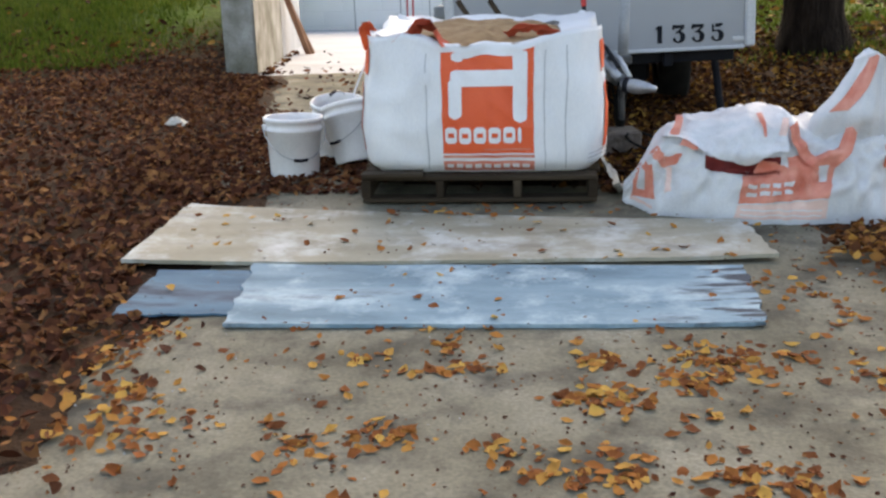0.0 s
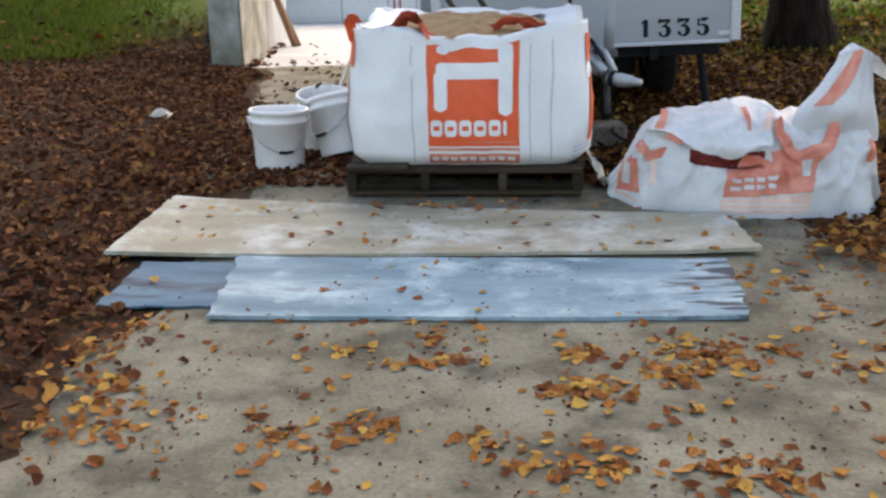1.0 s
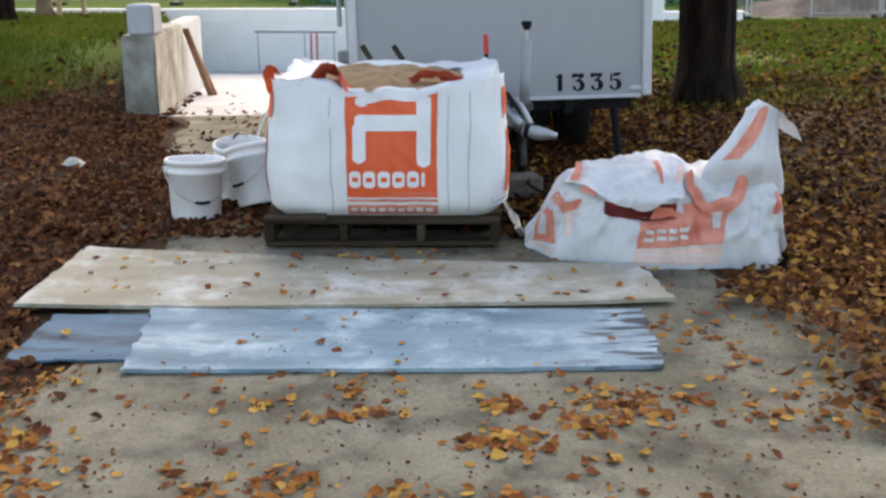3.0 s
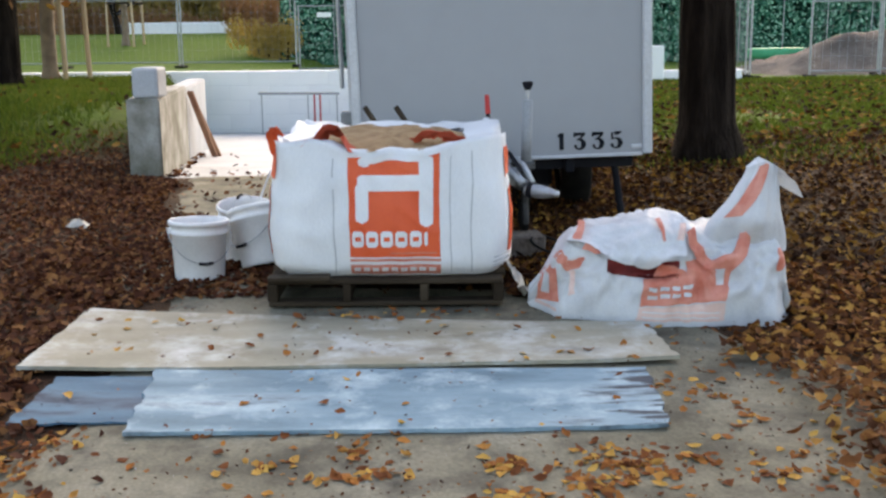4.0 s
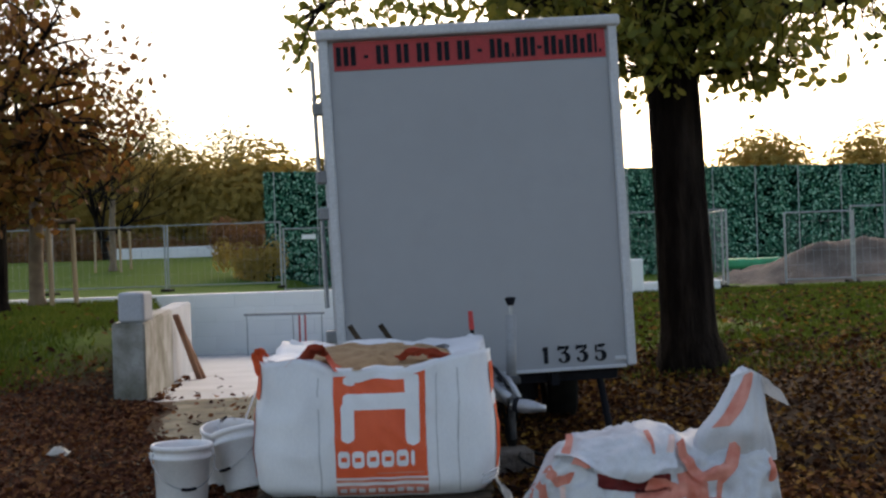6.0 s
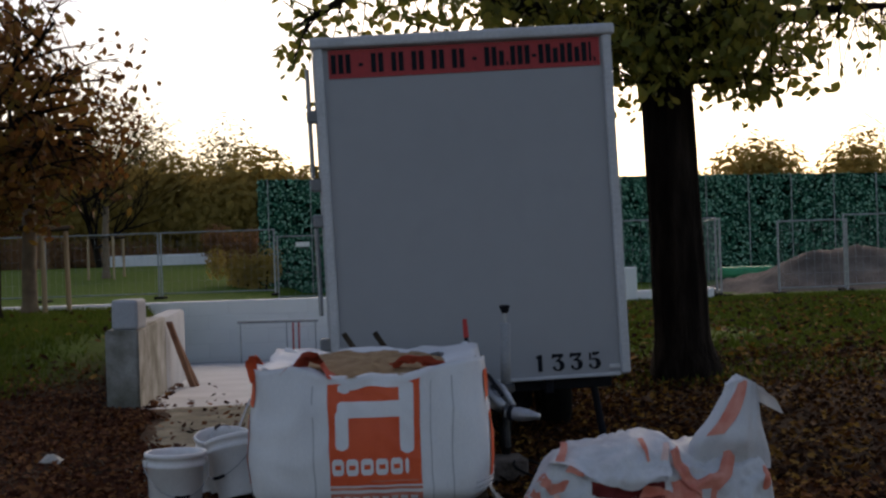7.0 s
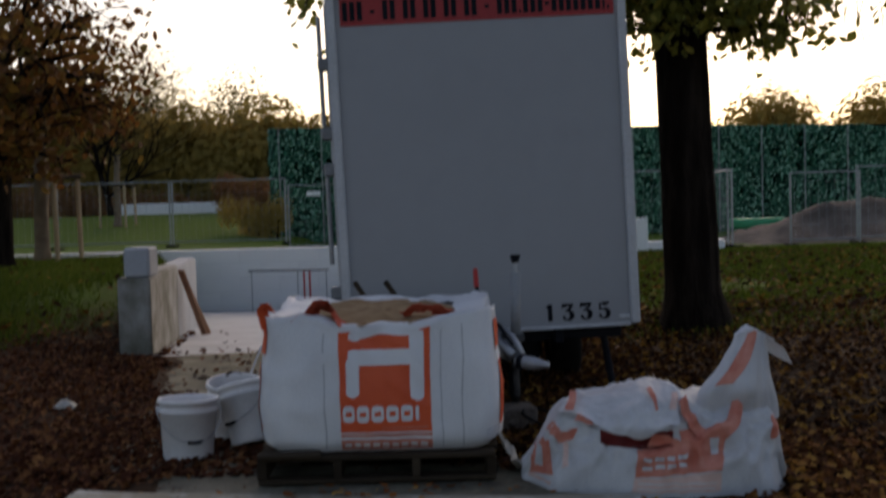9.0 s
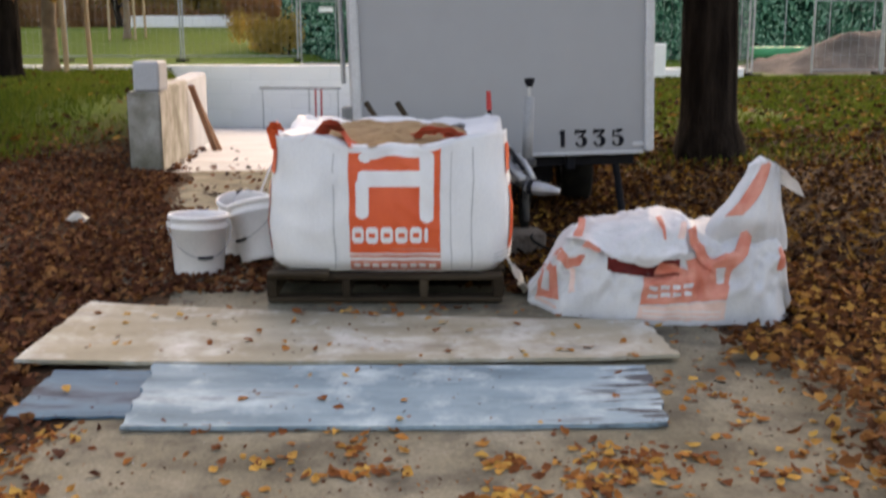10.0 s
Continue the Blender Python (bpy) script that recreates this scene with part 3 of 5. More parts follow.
# back flap
bm = blank()
sheet(bm, lambda u, v: (-0.28 + 0.5 * u, 0.18 + 0.25 * v, BAG_H - 0.0 + 0.05 * math.sin(math.pi * u) ** 0.7 * (1 - abs(2 * v - 0.8)) + 0.03 * turb(u * 5, v * 5, 2)), 24, 10)
part("top_flap", bm, M["white_bag"], bag, "", True)
# sand heap
bm = blank()


def sand_point(u, v):
    a, r = 6.283185 * u, v
    k = (abs(math.cos(a)) ** 4 + abs(math.sin(a)) ** 4) ** -0.25
    x, y = 0.43 * r * k * math.cos(a), 0.55 * r * k * math.sin(a)
    ragged = (0.05 * turb(a * 6, 0.0, 2.0) + 0.02 * turb(a * 19, 0.0, 5.0)) * r
    return (x - 0.02, y - 0.02 + ragged, BAG_H - 0.03 + 0.058 * (1 - r ** 3) + 0.03 * turb(x, y, 1, 5) + 0.014 * turb(x, y, 1, 18))


sheet(bm, sand_point, 48, 16)
part("sand", bm, M["sand"], bag, "brown damp sand", True)


def cloth_strip(name, pts, width, mat, parent, label="", ruffle=0.02):
    pts = [Vector(p) for p in pts]

    def f(u, v):
        t = u * (len(pts) - 1)
        i = min(int(t), len(pts) - 2)
        p = pts[i].lerp(pts[i + 1], t - i)
        d = (pts[i + 1] - pts[i]).normalized()
        side = d.cross(Vector((0, 0.5, 1))).normalized()
        return p + side * width * (v - 0.5) * (1 + 0.3 * turb(u * 5, 0, 2)) + Vector((0, 0, ruffle * turb(u * 6, v * 4, p.x * 9)))
    bm = blank()
    sheet(bm, f, 28, 8)
    return part(name, bm, mat, parent, label, True)


cloth_strip("lifting_strap", [(-0.40, -0.50, 0.615), (-0.35, -0.50, 0.655), (-0.30, -0.48, 0.71), (-0.24, -0.47, 0.715), (-0.20, -0.50, 0.66), (-0.15, -0.56, 0.60)], 0.15, M["red_cloth"], bag, "crumpled red strap")
cloth_strip("lifting_strap", [(0.12, -0.45, 0.655), (0.20, -0.47, 0.69), (0.28, -0.47, 0.685), (0.37, -0.44, 0.64)], 0.085, M["red_cloth"], bag, "crumpled red strap")
cloth_strip("corner_strap", [(-0.555, -0.44, 0.60), (-0.575, -0.47, 0.69), (-0.55, -0.49, 0.725), (-0.51, -0.5, 0.70)], 0.06, M["orange"], bag, "orange strap end")


def print_patch(name, x0, x1, z0, z1, mat, out, label="", round_ends=0.0):
    if abs(x0) < 0.24 and abs(x1) < 0.24:
        x0, x1 = x0 * (1.07 if abs(x0) < 0.2199 else 1) + 0.028, x1 * (1.07 if abs(x1) < 0.2199 else 1) + 0.028

    def f(u, v):
        z = z0 + (z1 - z0) * v
        pull = 0.0
        if round_ends:
            e = min(v * (z1 - z0), (1 - v) * (z1 - z0)) / round_ends
            if e < 1:
                pull = (1 - math.sqrt(max(0.0, 1 - (1 - e) ** 2))) * min(round_ends, 0.5 * (x1 - x0))
        x = (x0 + pull) + (x1 - x0 - 2 * pull) * u
        return bag_front(x, z, out)
    bm = blank()
    sheet(bm, f, max(3, int((x1 - x0) / 0.012)), max(4, int((z1 - z0) / 0.012)))
    return part(name, bm, mat, bag, label, True)


# the print: an orange field, pale bars and blocks on it
PL, PR = -0.22, 0.22
print_patch("print_field", PL, PR, 0.105, 0.635, M["orange"], 0.004, "orange printed field")
print_patch("print_bar", -0.175, -0.115, 0.275, 0.47, M["white_bag"], 0.007, "", 0.028)
print_patch("print_bar", -0.165, 0.165, 0.43, 0.515, M["white_bag"], 0.0085, "", 0.02)
print_patch("print_bar", 0.115, 0.178, 0.255, 0.637, M["white_bag"], 0.007, "", 0.028)
print_patch("print_bar", -0.165, -0.11, 0.575, 0.637, M["white_bag"], 0.007, "", 0.022)
print_patch("print_bar", -0.14, 0.15, 0.605, 0.64, M["white_bag"], 0.0085)
for k in range(6):
    x0 = -0.195 + 0.066 * k
    w = 0.055 if k < 5 else 0.016
    print_patch("print_block", x0, x0 + w, 0.155, 0.235, M["white_bag"], 0.007, "", 0.012)
    if k < 5:
        print_patch("print_gap", x0 + 0.014, x0 + w - 0.013, 0.184, 0.206, M["orange"], 0.009)
print_patch("print_line", -0.02, 0.19, 0.122, 0.128, M["faded_orange"], 0.0065)
print_patch("print_strip", PL, PR, 0.082, 0.096, M["faded_orange"], 0.004)
print_patch("print_strip", PL, PR, 0.012, 0.066, M["faded_orange"], 0.004, "faded orange printed strip")
for k in range(9):
    x0 = -0.19 + 0.043 * k
    print_patch("print_bar", x0, x0 + 0.03, 0.028, 0.05, M["white_bag"], 0.006)
# sewn seams and small tag
for x in (-0.27, 0.30, 0.40):
    print_patch("seam", x, x + 0.006, 0.02, 0.6, M["trim"], 0.004)
print_patch("tag", 0.25, 0.3, 0.42, 0.5, M["white_bag"], 0.008)
print_patch("tag", -0.29, -0.25, 0.44, 0.5, M["white_bag"], 0.008)
bm = blank()
for k in range(3):
    pts = [bag_surface(-0.75 + 0.75 * t / 12 - 0.1, 0.10 + 0.022 * k - 0.05 * (1 - t / 12) + 0.006 * math.sin(t), 0.006) for t in range(13)]
    tube(bm, pts, 0.004, 5)
part("cord", bm, M["trim"], bag, "thin cords round the lower corner")
# orange side edges
for side in (math.pi - 0.02, 0.02):
    for z0, z1, d in ((0.1, 0.42, 0.5), (0.48, 0.6, 0.52)):
        bm = blank()
        sheet(bm, lambda u, v: bag_surface(side + (-1 if side < 1 else 1) * d + 0.45 * (u - 0.5), z0 + (z1 - z0) * v, 0.004), 20, 16)
        part("side_print", bm, M["orange"], bag, "", True)


# ---- collapsed bag ----
SX0, SX1 = 0.30, 1.485


def slump_top(x):
    h = 0.09 + 0.30 * smooth(0.29, 0.5, x) ** 0.8 + 0.085 * smooth(0.46, 0.78, x)
    h -= 0.035 * smooth(0.99, 1.07, x)
    return h - 0.1 * smooth(1.40, 1.47, x) - 0.2 * smooth(1.45, 1.49, x)


def slump_crumple(x, a):
    """Sharp creases of stiff woven plastic, pulled slantwise over the bag."""
    r = 0.046 * (0.42 - abs(turb(x * 4.2 + 2.5 * a, a * 3.4 - 1.5 * x, 1.7)) * 2.2)
    r += 0.034 * (0.35 - abs(turb(x * 8 - 6 * a, a * 7 + 3 * x, 4.0)) * 2.0)
    r += 0.014 * (0.3 - abs(turb(x * 17 + 8 * a, a * 15 - 7 * x, 6.0)) * 2.0)
    return r


def slump_point(x, a, out=0.0, crease=1.0):
    """A place on the slumped bag: x along it, a from its front foot (0) over the top to its back foot (1)."""
    front = 5.26 - 0.23 * smooth(0.30, 0.45, x) - 0.15 * smooth(0.45, 0.85, x) + 0.10 * smooth(1.40, 1.49, x)
    back = 5.30 + 0.22 * smooth(0.3, 0.6, x) - 0.1 * smooth(1.35, 1.49, x)
    c, sn = math.cos(math.pi * a), math.sin(math.pi * a)
    y = (front + back) / 2 - (back - front) / 2 * math.copysign(abs(c) ** 0.55, c)
    z = slump_top(x) * sn ** 0.7
    d = slump_crumple(x, a) * crease * (0.45 + 0.55 * abs(c)) * (0.3 + 0.7 * smooth(0, 0.1, a)) + out
    d += 0.03 * (0.5 - abs(math.sin(9 * x + 11 * a))) * smooth(1.1, 1.25, x) * abs(c) * crease
    # the mouth sags in below the folded edge
    d -= 0.05 * math.exp(-((x - 0.79) / 0.15) ** 2 - ((z - 0.262) / 0.03) ** 2)
    d -= 0.035 * math.exp(-((x - 1.13) / 0.07) ** 2 - ((z - 0.37) / 0.06) ** 2)
    return Vector((x + 0.012 * turb(x * 6, a * 5, 9.0), y - d * c, max(0.006, z + d * sn)))


def slump_front(x, z, out=0.0, crease=1.0):
    q = min(0.999, max(0.0, z / slump_top(x)))
    return slump_point(x, math.asin(q ** (1 / 0.7)) / math.pi, out, crease)


slump = thing("slumped_bag", "half-empty white bulk bag with orange print, slumped on the ground", "bag")
bm = blank()
sheet(bm, lambda u, v: slump_point(SX0 + (SX1 - SX0) * u, v), 130, 80)
part("bag_body", bm, M["used_bag"], slump, "crumpled white woven plastic", True)
for x, end in ((SX0, (SX0 - 0.012, 5.27, 0.02)), (SX1, (SX1 + 0.012, 5.15, 0.07))):
    bm = blank()
    sheet(bm, lambda u, v: slump_point(x, v) * (1 - u) + Vector(end) * u, 5, 60)
    part("bag_end", bm, M["used_bag"], slump, "", True)


def lip(x):
    """Height of the edge of the cloth that is folded over the opening."""
    return 0.332 + 0.012 * smooth(0.46, 0.53, x) - 0.06 * smooth(0.55, 0.68, x) + 0.04 * smooth(0.83, 0.96, x) + 0.006 * math.sin(30 * x)


def over_mouth(u, v):
    x = 0.45 + 0.53 * u
    z0 = lip(x)
    p = slump_front(x, z0 + (0.985 * slump_top(x) - z0) * v, 0.008 + 0.035 * (1 - v) ** 1.2, 0.75)
    return p + Vector((0, -0.018 * (1 - v) ** 2, 0))


bm = blank()
sheet(bm, over_mouth, 60, 26)
part("upper_fold", bm, M["used_bag"], slump, "pale cloth folded over the opening", True)


def mouth_point(u, v):
    """The raised corner of the bag: u round it, v upwards."""
    a = 6.283185 * u
    z = 0.33 + 0.405 * v
    left = 1.075 + 0.02 * smooth(0.33, 0.45, z) + 0.115 * smooth(0.43, 0.62, z) + 0.065 * smooth(0.58, 0.735, z)
    right = 1.468 - 0.04 * smooth(0.36, 0.6, z) - 0.01 * smooth(0.6, 0.72, z)
    c, sn = math.cos(a), math.sin(a)
    w = (right - left) / 2
    fold = 1 + 0.14 * (0.4 - 2 * abs(turb(c * 2.2, sn * 2.2, v * 1.1 + 3))) * abs(sn) + 0.05 * turb(c * 6, sn * 6, v * 3)
    deep = (0.035 + 0.075 * smooth(0, 0.4, v) - 0.055 * smooth(0.35, 1, v)) * (fold + 0.28 * math.sin(5 * c + 2.2 * v) * abs(sn))
    top = 0.02 * (1 - 2 * abs(c)) * v
    return Vector(((left + right) / 2 + w * c, 5.03 + 0.02 * v + deep * sn, z + top))


bm = blank()
sheet(bm, mouth_point, 84, 34)
part("bag_mouth", bm, M["used_bag"], slump, "gathered upright corner of white cloth", True)
bm = blank()
sheet(bm, lambda u, v: mouth_point(u, 1.0) * (1 - v) + Vector((1.35, 5.05, 0.70)) * v, 84, 5)
part("bag_mouth", bm, M["used_bag"], slump, "", True)
bm = blank()
sheet(bm, lambda u, v: Vector((1.395 + 0.035 * u + 0.095 * u * v, 5.0 + 0.03 * math.sin(4 * u) + 0.02 * v, 0.725 - 0.01 * u - 0.13 * v * (0.6 + 0.4 * u) - 0.012 * math.sin(6 * v + u))), 14, 14)
part("bag_flap", bm, M["used_bag"], slump, "", True)


def slump_print(name, corners, mat, out=0.004, label="", ragged=0.006):
    """Ink or cloth over four places (across, height): lower left, lower right, upper right, upper left."""
    q = [Vector(c) for c in corners]

    def f(u, v):
        p = (q[0] * (1 - u) + q[1] * u) * (1 - v) + (q[3] * (1 - u) + q[2] * u) * v
        e = ragged * turb(p.x * 30, p.y * 30, 3)
        return slump_front(p.x + e, p.y + e, out)
    bm = blank()
    wide = max((q[1] - q[0]).length, (q[2] - q[3]).length)
    tall = max((q[3] - q[0]).length, (q[2] - q[1]).length)
    sheet(bm, f, max(4, int(wide / 0.009)), max(4, int(tall / 0.009)))
    return part(name, bm, mat, slump, label, True)


slump_print("print_field", ((0.785, 0.098), (1.165, 0.125), (1.195, 0.29), (0.80, 0.232)), M["faded_orange"], label="faded orange printed field")
slump_print("print_field", ((0.99, 0.25), (1.19, 0.27), (1.19, 0.33), (0.985, 0.31)), M["faded_orange"])
slump_print("print_field", ((0.765, 0.03), (1.165, 0.03), (1.165, 0.118), (0.78, 0.09)), M["pale_orange"], label="washed-out orange printed field")
for k in range(4):
    x0 = 0.815 + 0.052 * k
    slump_print("print_block", ((x0, 0.132 + 0.004 * k), (x0 + 0.04, 0.134 + 0.004 * k), (x0 + 0.042, 0.152 + 0.004 * k), (x0, 0.15 + 0.004 * k)), M["used_bag"], 0.008)
    slump_print("print_block", ((x0, 0.168 + 0.004 * k), (x0 + 0.04, 0.17 + 0.004 * k), (x0 + 0.042, 0.188 + 0.004 * k), (x0, 0.186 + 0.004 * k)), M["used_bag"], 0.008)
slump_print("print_bar", ((1.125, 0.2), (1.16, 0.205), (1.165, 0.275), (1.125, 0.272)), M["used_bag"], 0.009)
for z in (0.045, 0.068):
    slump_print("print_line", ((0.79, z), (1.14, z), (1.14, z + 0.006), (0.79, z + 0.006)), M["used_bag"], 0.007)
slump_print("print_field", ((0.325, 0.05), (0.43, 0.085), (0.415, 0.235), (0.355, 0.215)), M["faded_orange"])
slump_print("print_bar", ((0.35, 0.1), (0.385, 0.11), (0.385, 0.195), (0.362, 0.185)), M["used_bag"], 0.008)
slump_print("print_line", ((0.32, 0.035), (0.42, 0.035), (0.42, 0.05), (0.32, 0.05)), M["pale_orange"])
slump_print("print_stripe", ((0.40, 0.275), (0.465, 0.25), (0.47, 0.3), (0.40, 0.325)), M["faded_orange"])
slump_print("print_stripe", ((0.465, 0.25), (0.52, 0.262), (0.54, 0.3), (0.47, 0.29)), M["faded_orange"])
slump_print("print_stripe", ((0.47, 0.12), (0.495, 0.125), (0.5, 0.25), (0.475, 0.25)), M["pale_orange"])
slump_print("print_stripe", ((0.49, 0.345), (0.53, 0.35), (0.55, 0.4), (0.52, 0.405)), M["faded_orange"], 0.045)
slump_print("print_stripe", ((0.53, 0.315), (0.6, 0.305), (0.6, 0.335), (0.55, 0.345)), M["faded_orange"], 0.042)
slump_print("print_stripe", ((0.885, 0.38), (0.90, 0.375), (0.875, 0.455), (0.85, 0.45)), M["faded_orange"], 0.032)
slump_print("print_stripe", ((0.92, 0.35), (0.965, 0.36), (0.99, 0.44), (0.965, 0.445)), M["pale_orange"], 0.034)
slump_print("print_stripe", ((1.395, 0.265), (1.44, 0.265), (1.445, 0.355), (1.405, 0.36)), M["faded_orange"])
# dark patch painted under the folded edge, as shade in the opening
slump_print("mouth_lining", ((0.635, 0.24), (0.955, 0.235), (0.955, 0.31), (0.635, 0.30)), M["dark_red"], 0.004, "red lining darkened for the shade in the opening")
slump_print("print_stripe", ((0.845, 0.245), (0.99, 0.255), (0.93, 0.29), (0.86, 0.3)), M["faded_orange"], 0.02)


def mouth_print(u0, u1, v0, v1, mat, lean):
    bm = blank()
    sheet(bm, lambda u, v: mouth_point(u0 + (u1 - u0) * u + lean * v, v0 + (v1 - v0) * v) + Vector((0, -0.005, 0)), 12, 20)
    return part("print_stripe", bm, mat, slump, "", True)


mouth_print(0.60, 0.70, 0.42, 0.97, M["faded_orange"], 0.09)
# a strap hanging in a loop below the raised corner
loop = [(1.005, 0.43), (1.02, 0.375), (1.06, 0.32), (1.115, 0.285), (1.175, 0.288), (1.225, 0.325), (1.25, 0.38), (1.262, 0.425)]
bm = blank()


def loop_point(u, v):
    t = u * (len(loop) - 1)
    i = min(int(t), len(loop) - 2)
    a, b = Vector(loop[i]), Vector(loop[i + 1])
    p = a.lerp(b, t - i)
    n = Vector((-(b - a).y, (b - a).x)).normalized() * (0.02 + 0.01 * math.sin(math.pi * u)) * (2 * v - 1)
    return slump_front(p.x + n.x, p.y + n.y, 0.012 + 0.008 * math.sin(9 * u) + 0.006 * math.sin(7 * v + 5 * u)) + Vector((0, -0.035 * smooth(0.36, 0.43, p.y), 0))


sheet(bm, loop_point, 50, 8)
part("lifting_strap", bm, M["faded_orange"], slump, "faded orange lifting strap in a loop", True)

# plastic strip on the ground between the bags
rag = thing("plastic_strip", "twisted strip of white plastic sheet on the leaves", "plastic")
cloth_strip("sheet", [(0.20, 5.6, 0.17), (0.24, 5.55, 0.10), (0.28, 5.5, 0.035), (0.36, 5.45, 0.03), (0.42, 5.43, 0.02)], 0.12, M["rag"], rag, "", 0.05)
cloth_strip("sheet", [(0.25, 5.42, 0.06), (0.31, 5.40, 0.045), (0.37, 5.37, 0.03), (0.44, 5.34, 0.02)], 0.08, M["rag"], rag, "", 0.05)

# ---- buckets ----
BUCKET = [(0.0, 0.012), (0.118, 0.012), (0.125, 0.0), (0.13, 0.004), (0.134, 0.02), (0.15, 0.265), (0.158, 0.268), (0.158, 0.285), (0.152, 0.288), (0.1535, 0.318),
          (0.165, 0.32), (0.167, 0.338), (0.16, 0.345), (0.152, 0.34), (0.149, 0.3), (0.128, 0.03), (0.0, 0.028)]


def bucket(m, label, handle_down):
    b = thing("bucket", label, "bucket", m, "buckets beside the pallet")
    bm = blank()
    lathe(bm, BUCKET, 40)
    part("bucket_body", bm, M["bucket"], b, "", True)
    bm = blank()
    pts = []
    for k in range(15):
        t = math.pi * k / 14
        pts.append((0.172 * math.cos(t), -0.172 * math.sin(t) * (1 if handle_down else -0.2), 0.29 - (0.17 if handle_down else -0.1) * math.sin(t)))
    tube(bm, pts, 0.003, 6)
    h = part("handle", bm, M["steel"], b, "thin wire handle")
    bm = blank()
    tube(bm, [Vector(p) + Vector((0, -0.001, 0)) for p in pts[6:9]], 0.009, 8)
    part("grip", bm, M["black"], h, "black plastic grip")
    for sx in (-1, 1):
        bm = blank()
        box(bm, (sx * 0.163, 0, 0.29), (0.02, 0.03, 0.035), 0.005)
        part("handle_lug", bm, M["bucket"], b)
    return b


bucket(pose(-1.49, 5.92, -0.008, -2, 2, 25), "white plastic bucket with ribbed rim standing on leaves", True)
bucket(pose(-1.165, 6.16, 0.025, -8, -18, -30), "white plastic bucket leaning on the full bag", True)
bucket(pose(-1.33, 6.42, 0.01, 4, -8, 80), "white plastic bucket behind the other two", False)
bm = blank()
tube(bm, [(-1.2, 6.25, 0.40), (-1.15, 6.35, 0.55), (-1.1, 6.5, 0.62), (-1.02, 6.4, 0.5), (-1.0, 6.25, 0.42)], 0.005, 6)
tagged(link("wire_handle", bm, M["white_bag"]), "pale loop of cord hanging over the buckets", "cord")

# ---- trailer ----
TW, TH, TL = 1.975, 2.32, 4.4
trailer = thing("site_trailer", "grey-white box site trailer with red band, parked on its drawbar", "trailer", pose(0.235, 7.3, 0.483, 0, -1.6, 2.5))
bm = blank()
box(bm, (0, TL / 2, TH / 2), (TW, TL, TH), 0.02, segs=2)
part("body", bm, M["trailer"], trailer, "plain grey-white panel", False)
for sx in (-1, 1):
    bm = blank()
    box(bm, (sx * (TW / 2 - 0.028), -0.012, TH / 2), (0.062, 0.05, TH - 0.02), 0.014, segs=3)
    part("corner_post", bm, M["trim"], trailer, "pale rounded corner trim")
bm = blank()
box(bm, (0, TL / 2 - 0.01, TH - 0.01), (TW + 0.05, TL + 0.1, 0.075), 0.02, segs=3)
part("roof_edge", bm, M["trim"], trailer, "pale roof edging")
bm = blank()
box(bm, (0, -0.006, 0.008), (TW - 0.12, 0.02, 0.022), 0.004)
part("bottom_rail", bm, M["trim"], trailer)
bm = blank()
box(bm, (0.008, -0.004, TH - 0.15), (1.81, 0.006, 0.19))
band = part("sign_band", bm, M["red_band"], trailer, "red band with dark lettering bars")
# one narrow bar for each letter; short ones for dashes and dots, gaps between words
x = -0.88
for mark in "III - II II II II II - IIi.III-IIiIIiIl.":
    w = {"I": 0.034, "i": 0.034, "l": 0.016, "-": 0.03, ".": 0.014, " ": 0.024}[mark]
    if mark != " ":
        h = {"I": 0.128, "i": 0.1, "l": 0.128, "-": 0.022, ".": 0.026}[mark]
        z = TH - 0.15 + {"I": 0, "i": -0.014, "l": 0, "-": -0.008, ".": -0.051}[mark]
        bm = blank()
        box(bm, (x + w / 2, -0.009, z), (w, 0.004, h))
        part("letter_bar", bm, M["black"], band)
    x += w + 0.0142


def stroke(bm, pts, widths):
    """A flat inked stroke in the x-z plane, of changing width."""
    rows = []
    for k, (px, pz) in enumerate(pts):
        ax, az = pts[max(0, k - 1)]
        bx, bz = pts[min(len(pts) - 1, k + 1)]
        n = Vector((-(bz - az), bx - ax)).normalized() * widths[k] / 2
        rows.append((bm.verts.new((px - n.x, 0, pz - n.y)), bm.verts.new((px + n.x, 0, pz + n.y))))
    for a, b in zip(rows, rows[1:]):
        bm.faces.new((a[0], a[1], b[1], b[0]))


def bowl(cx, cz, rx, rz, a0, a1, thin, thick, n=14):
    """Points and widths of a round stroke, thickest on its right side."""
    pts, ws = [], []
    for k in range(n + 1):
        a = radians(a0 + (a1 - a0) * k / n)
        pts.append((cx + rx * math.cos(a), cz + rz * math.sin(a)))
        ws.append(thin + (thick - thin) * max(0.0, math.cos(a)) ** 1.5)
    return pts, ws


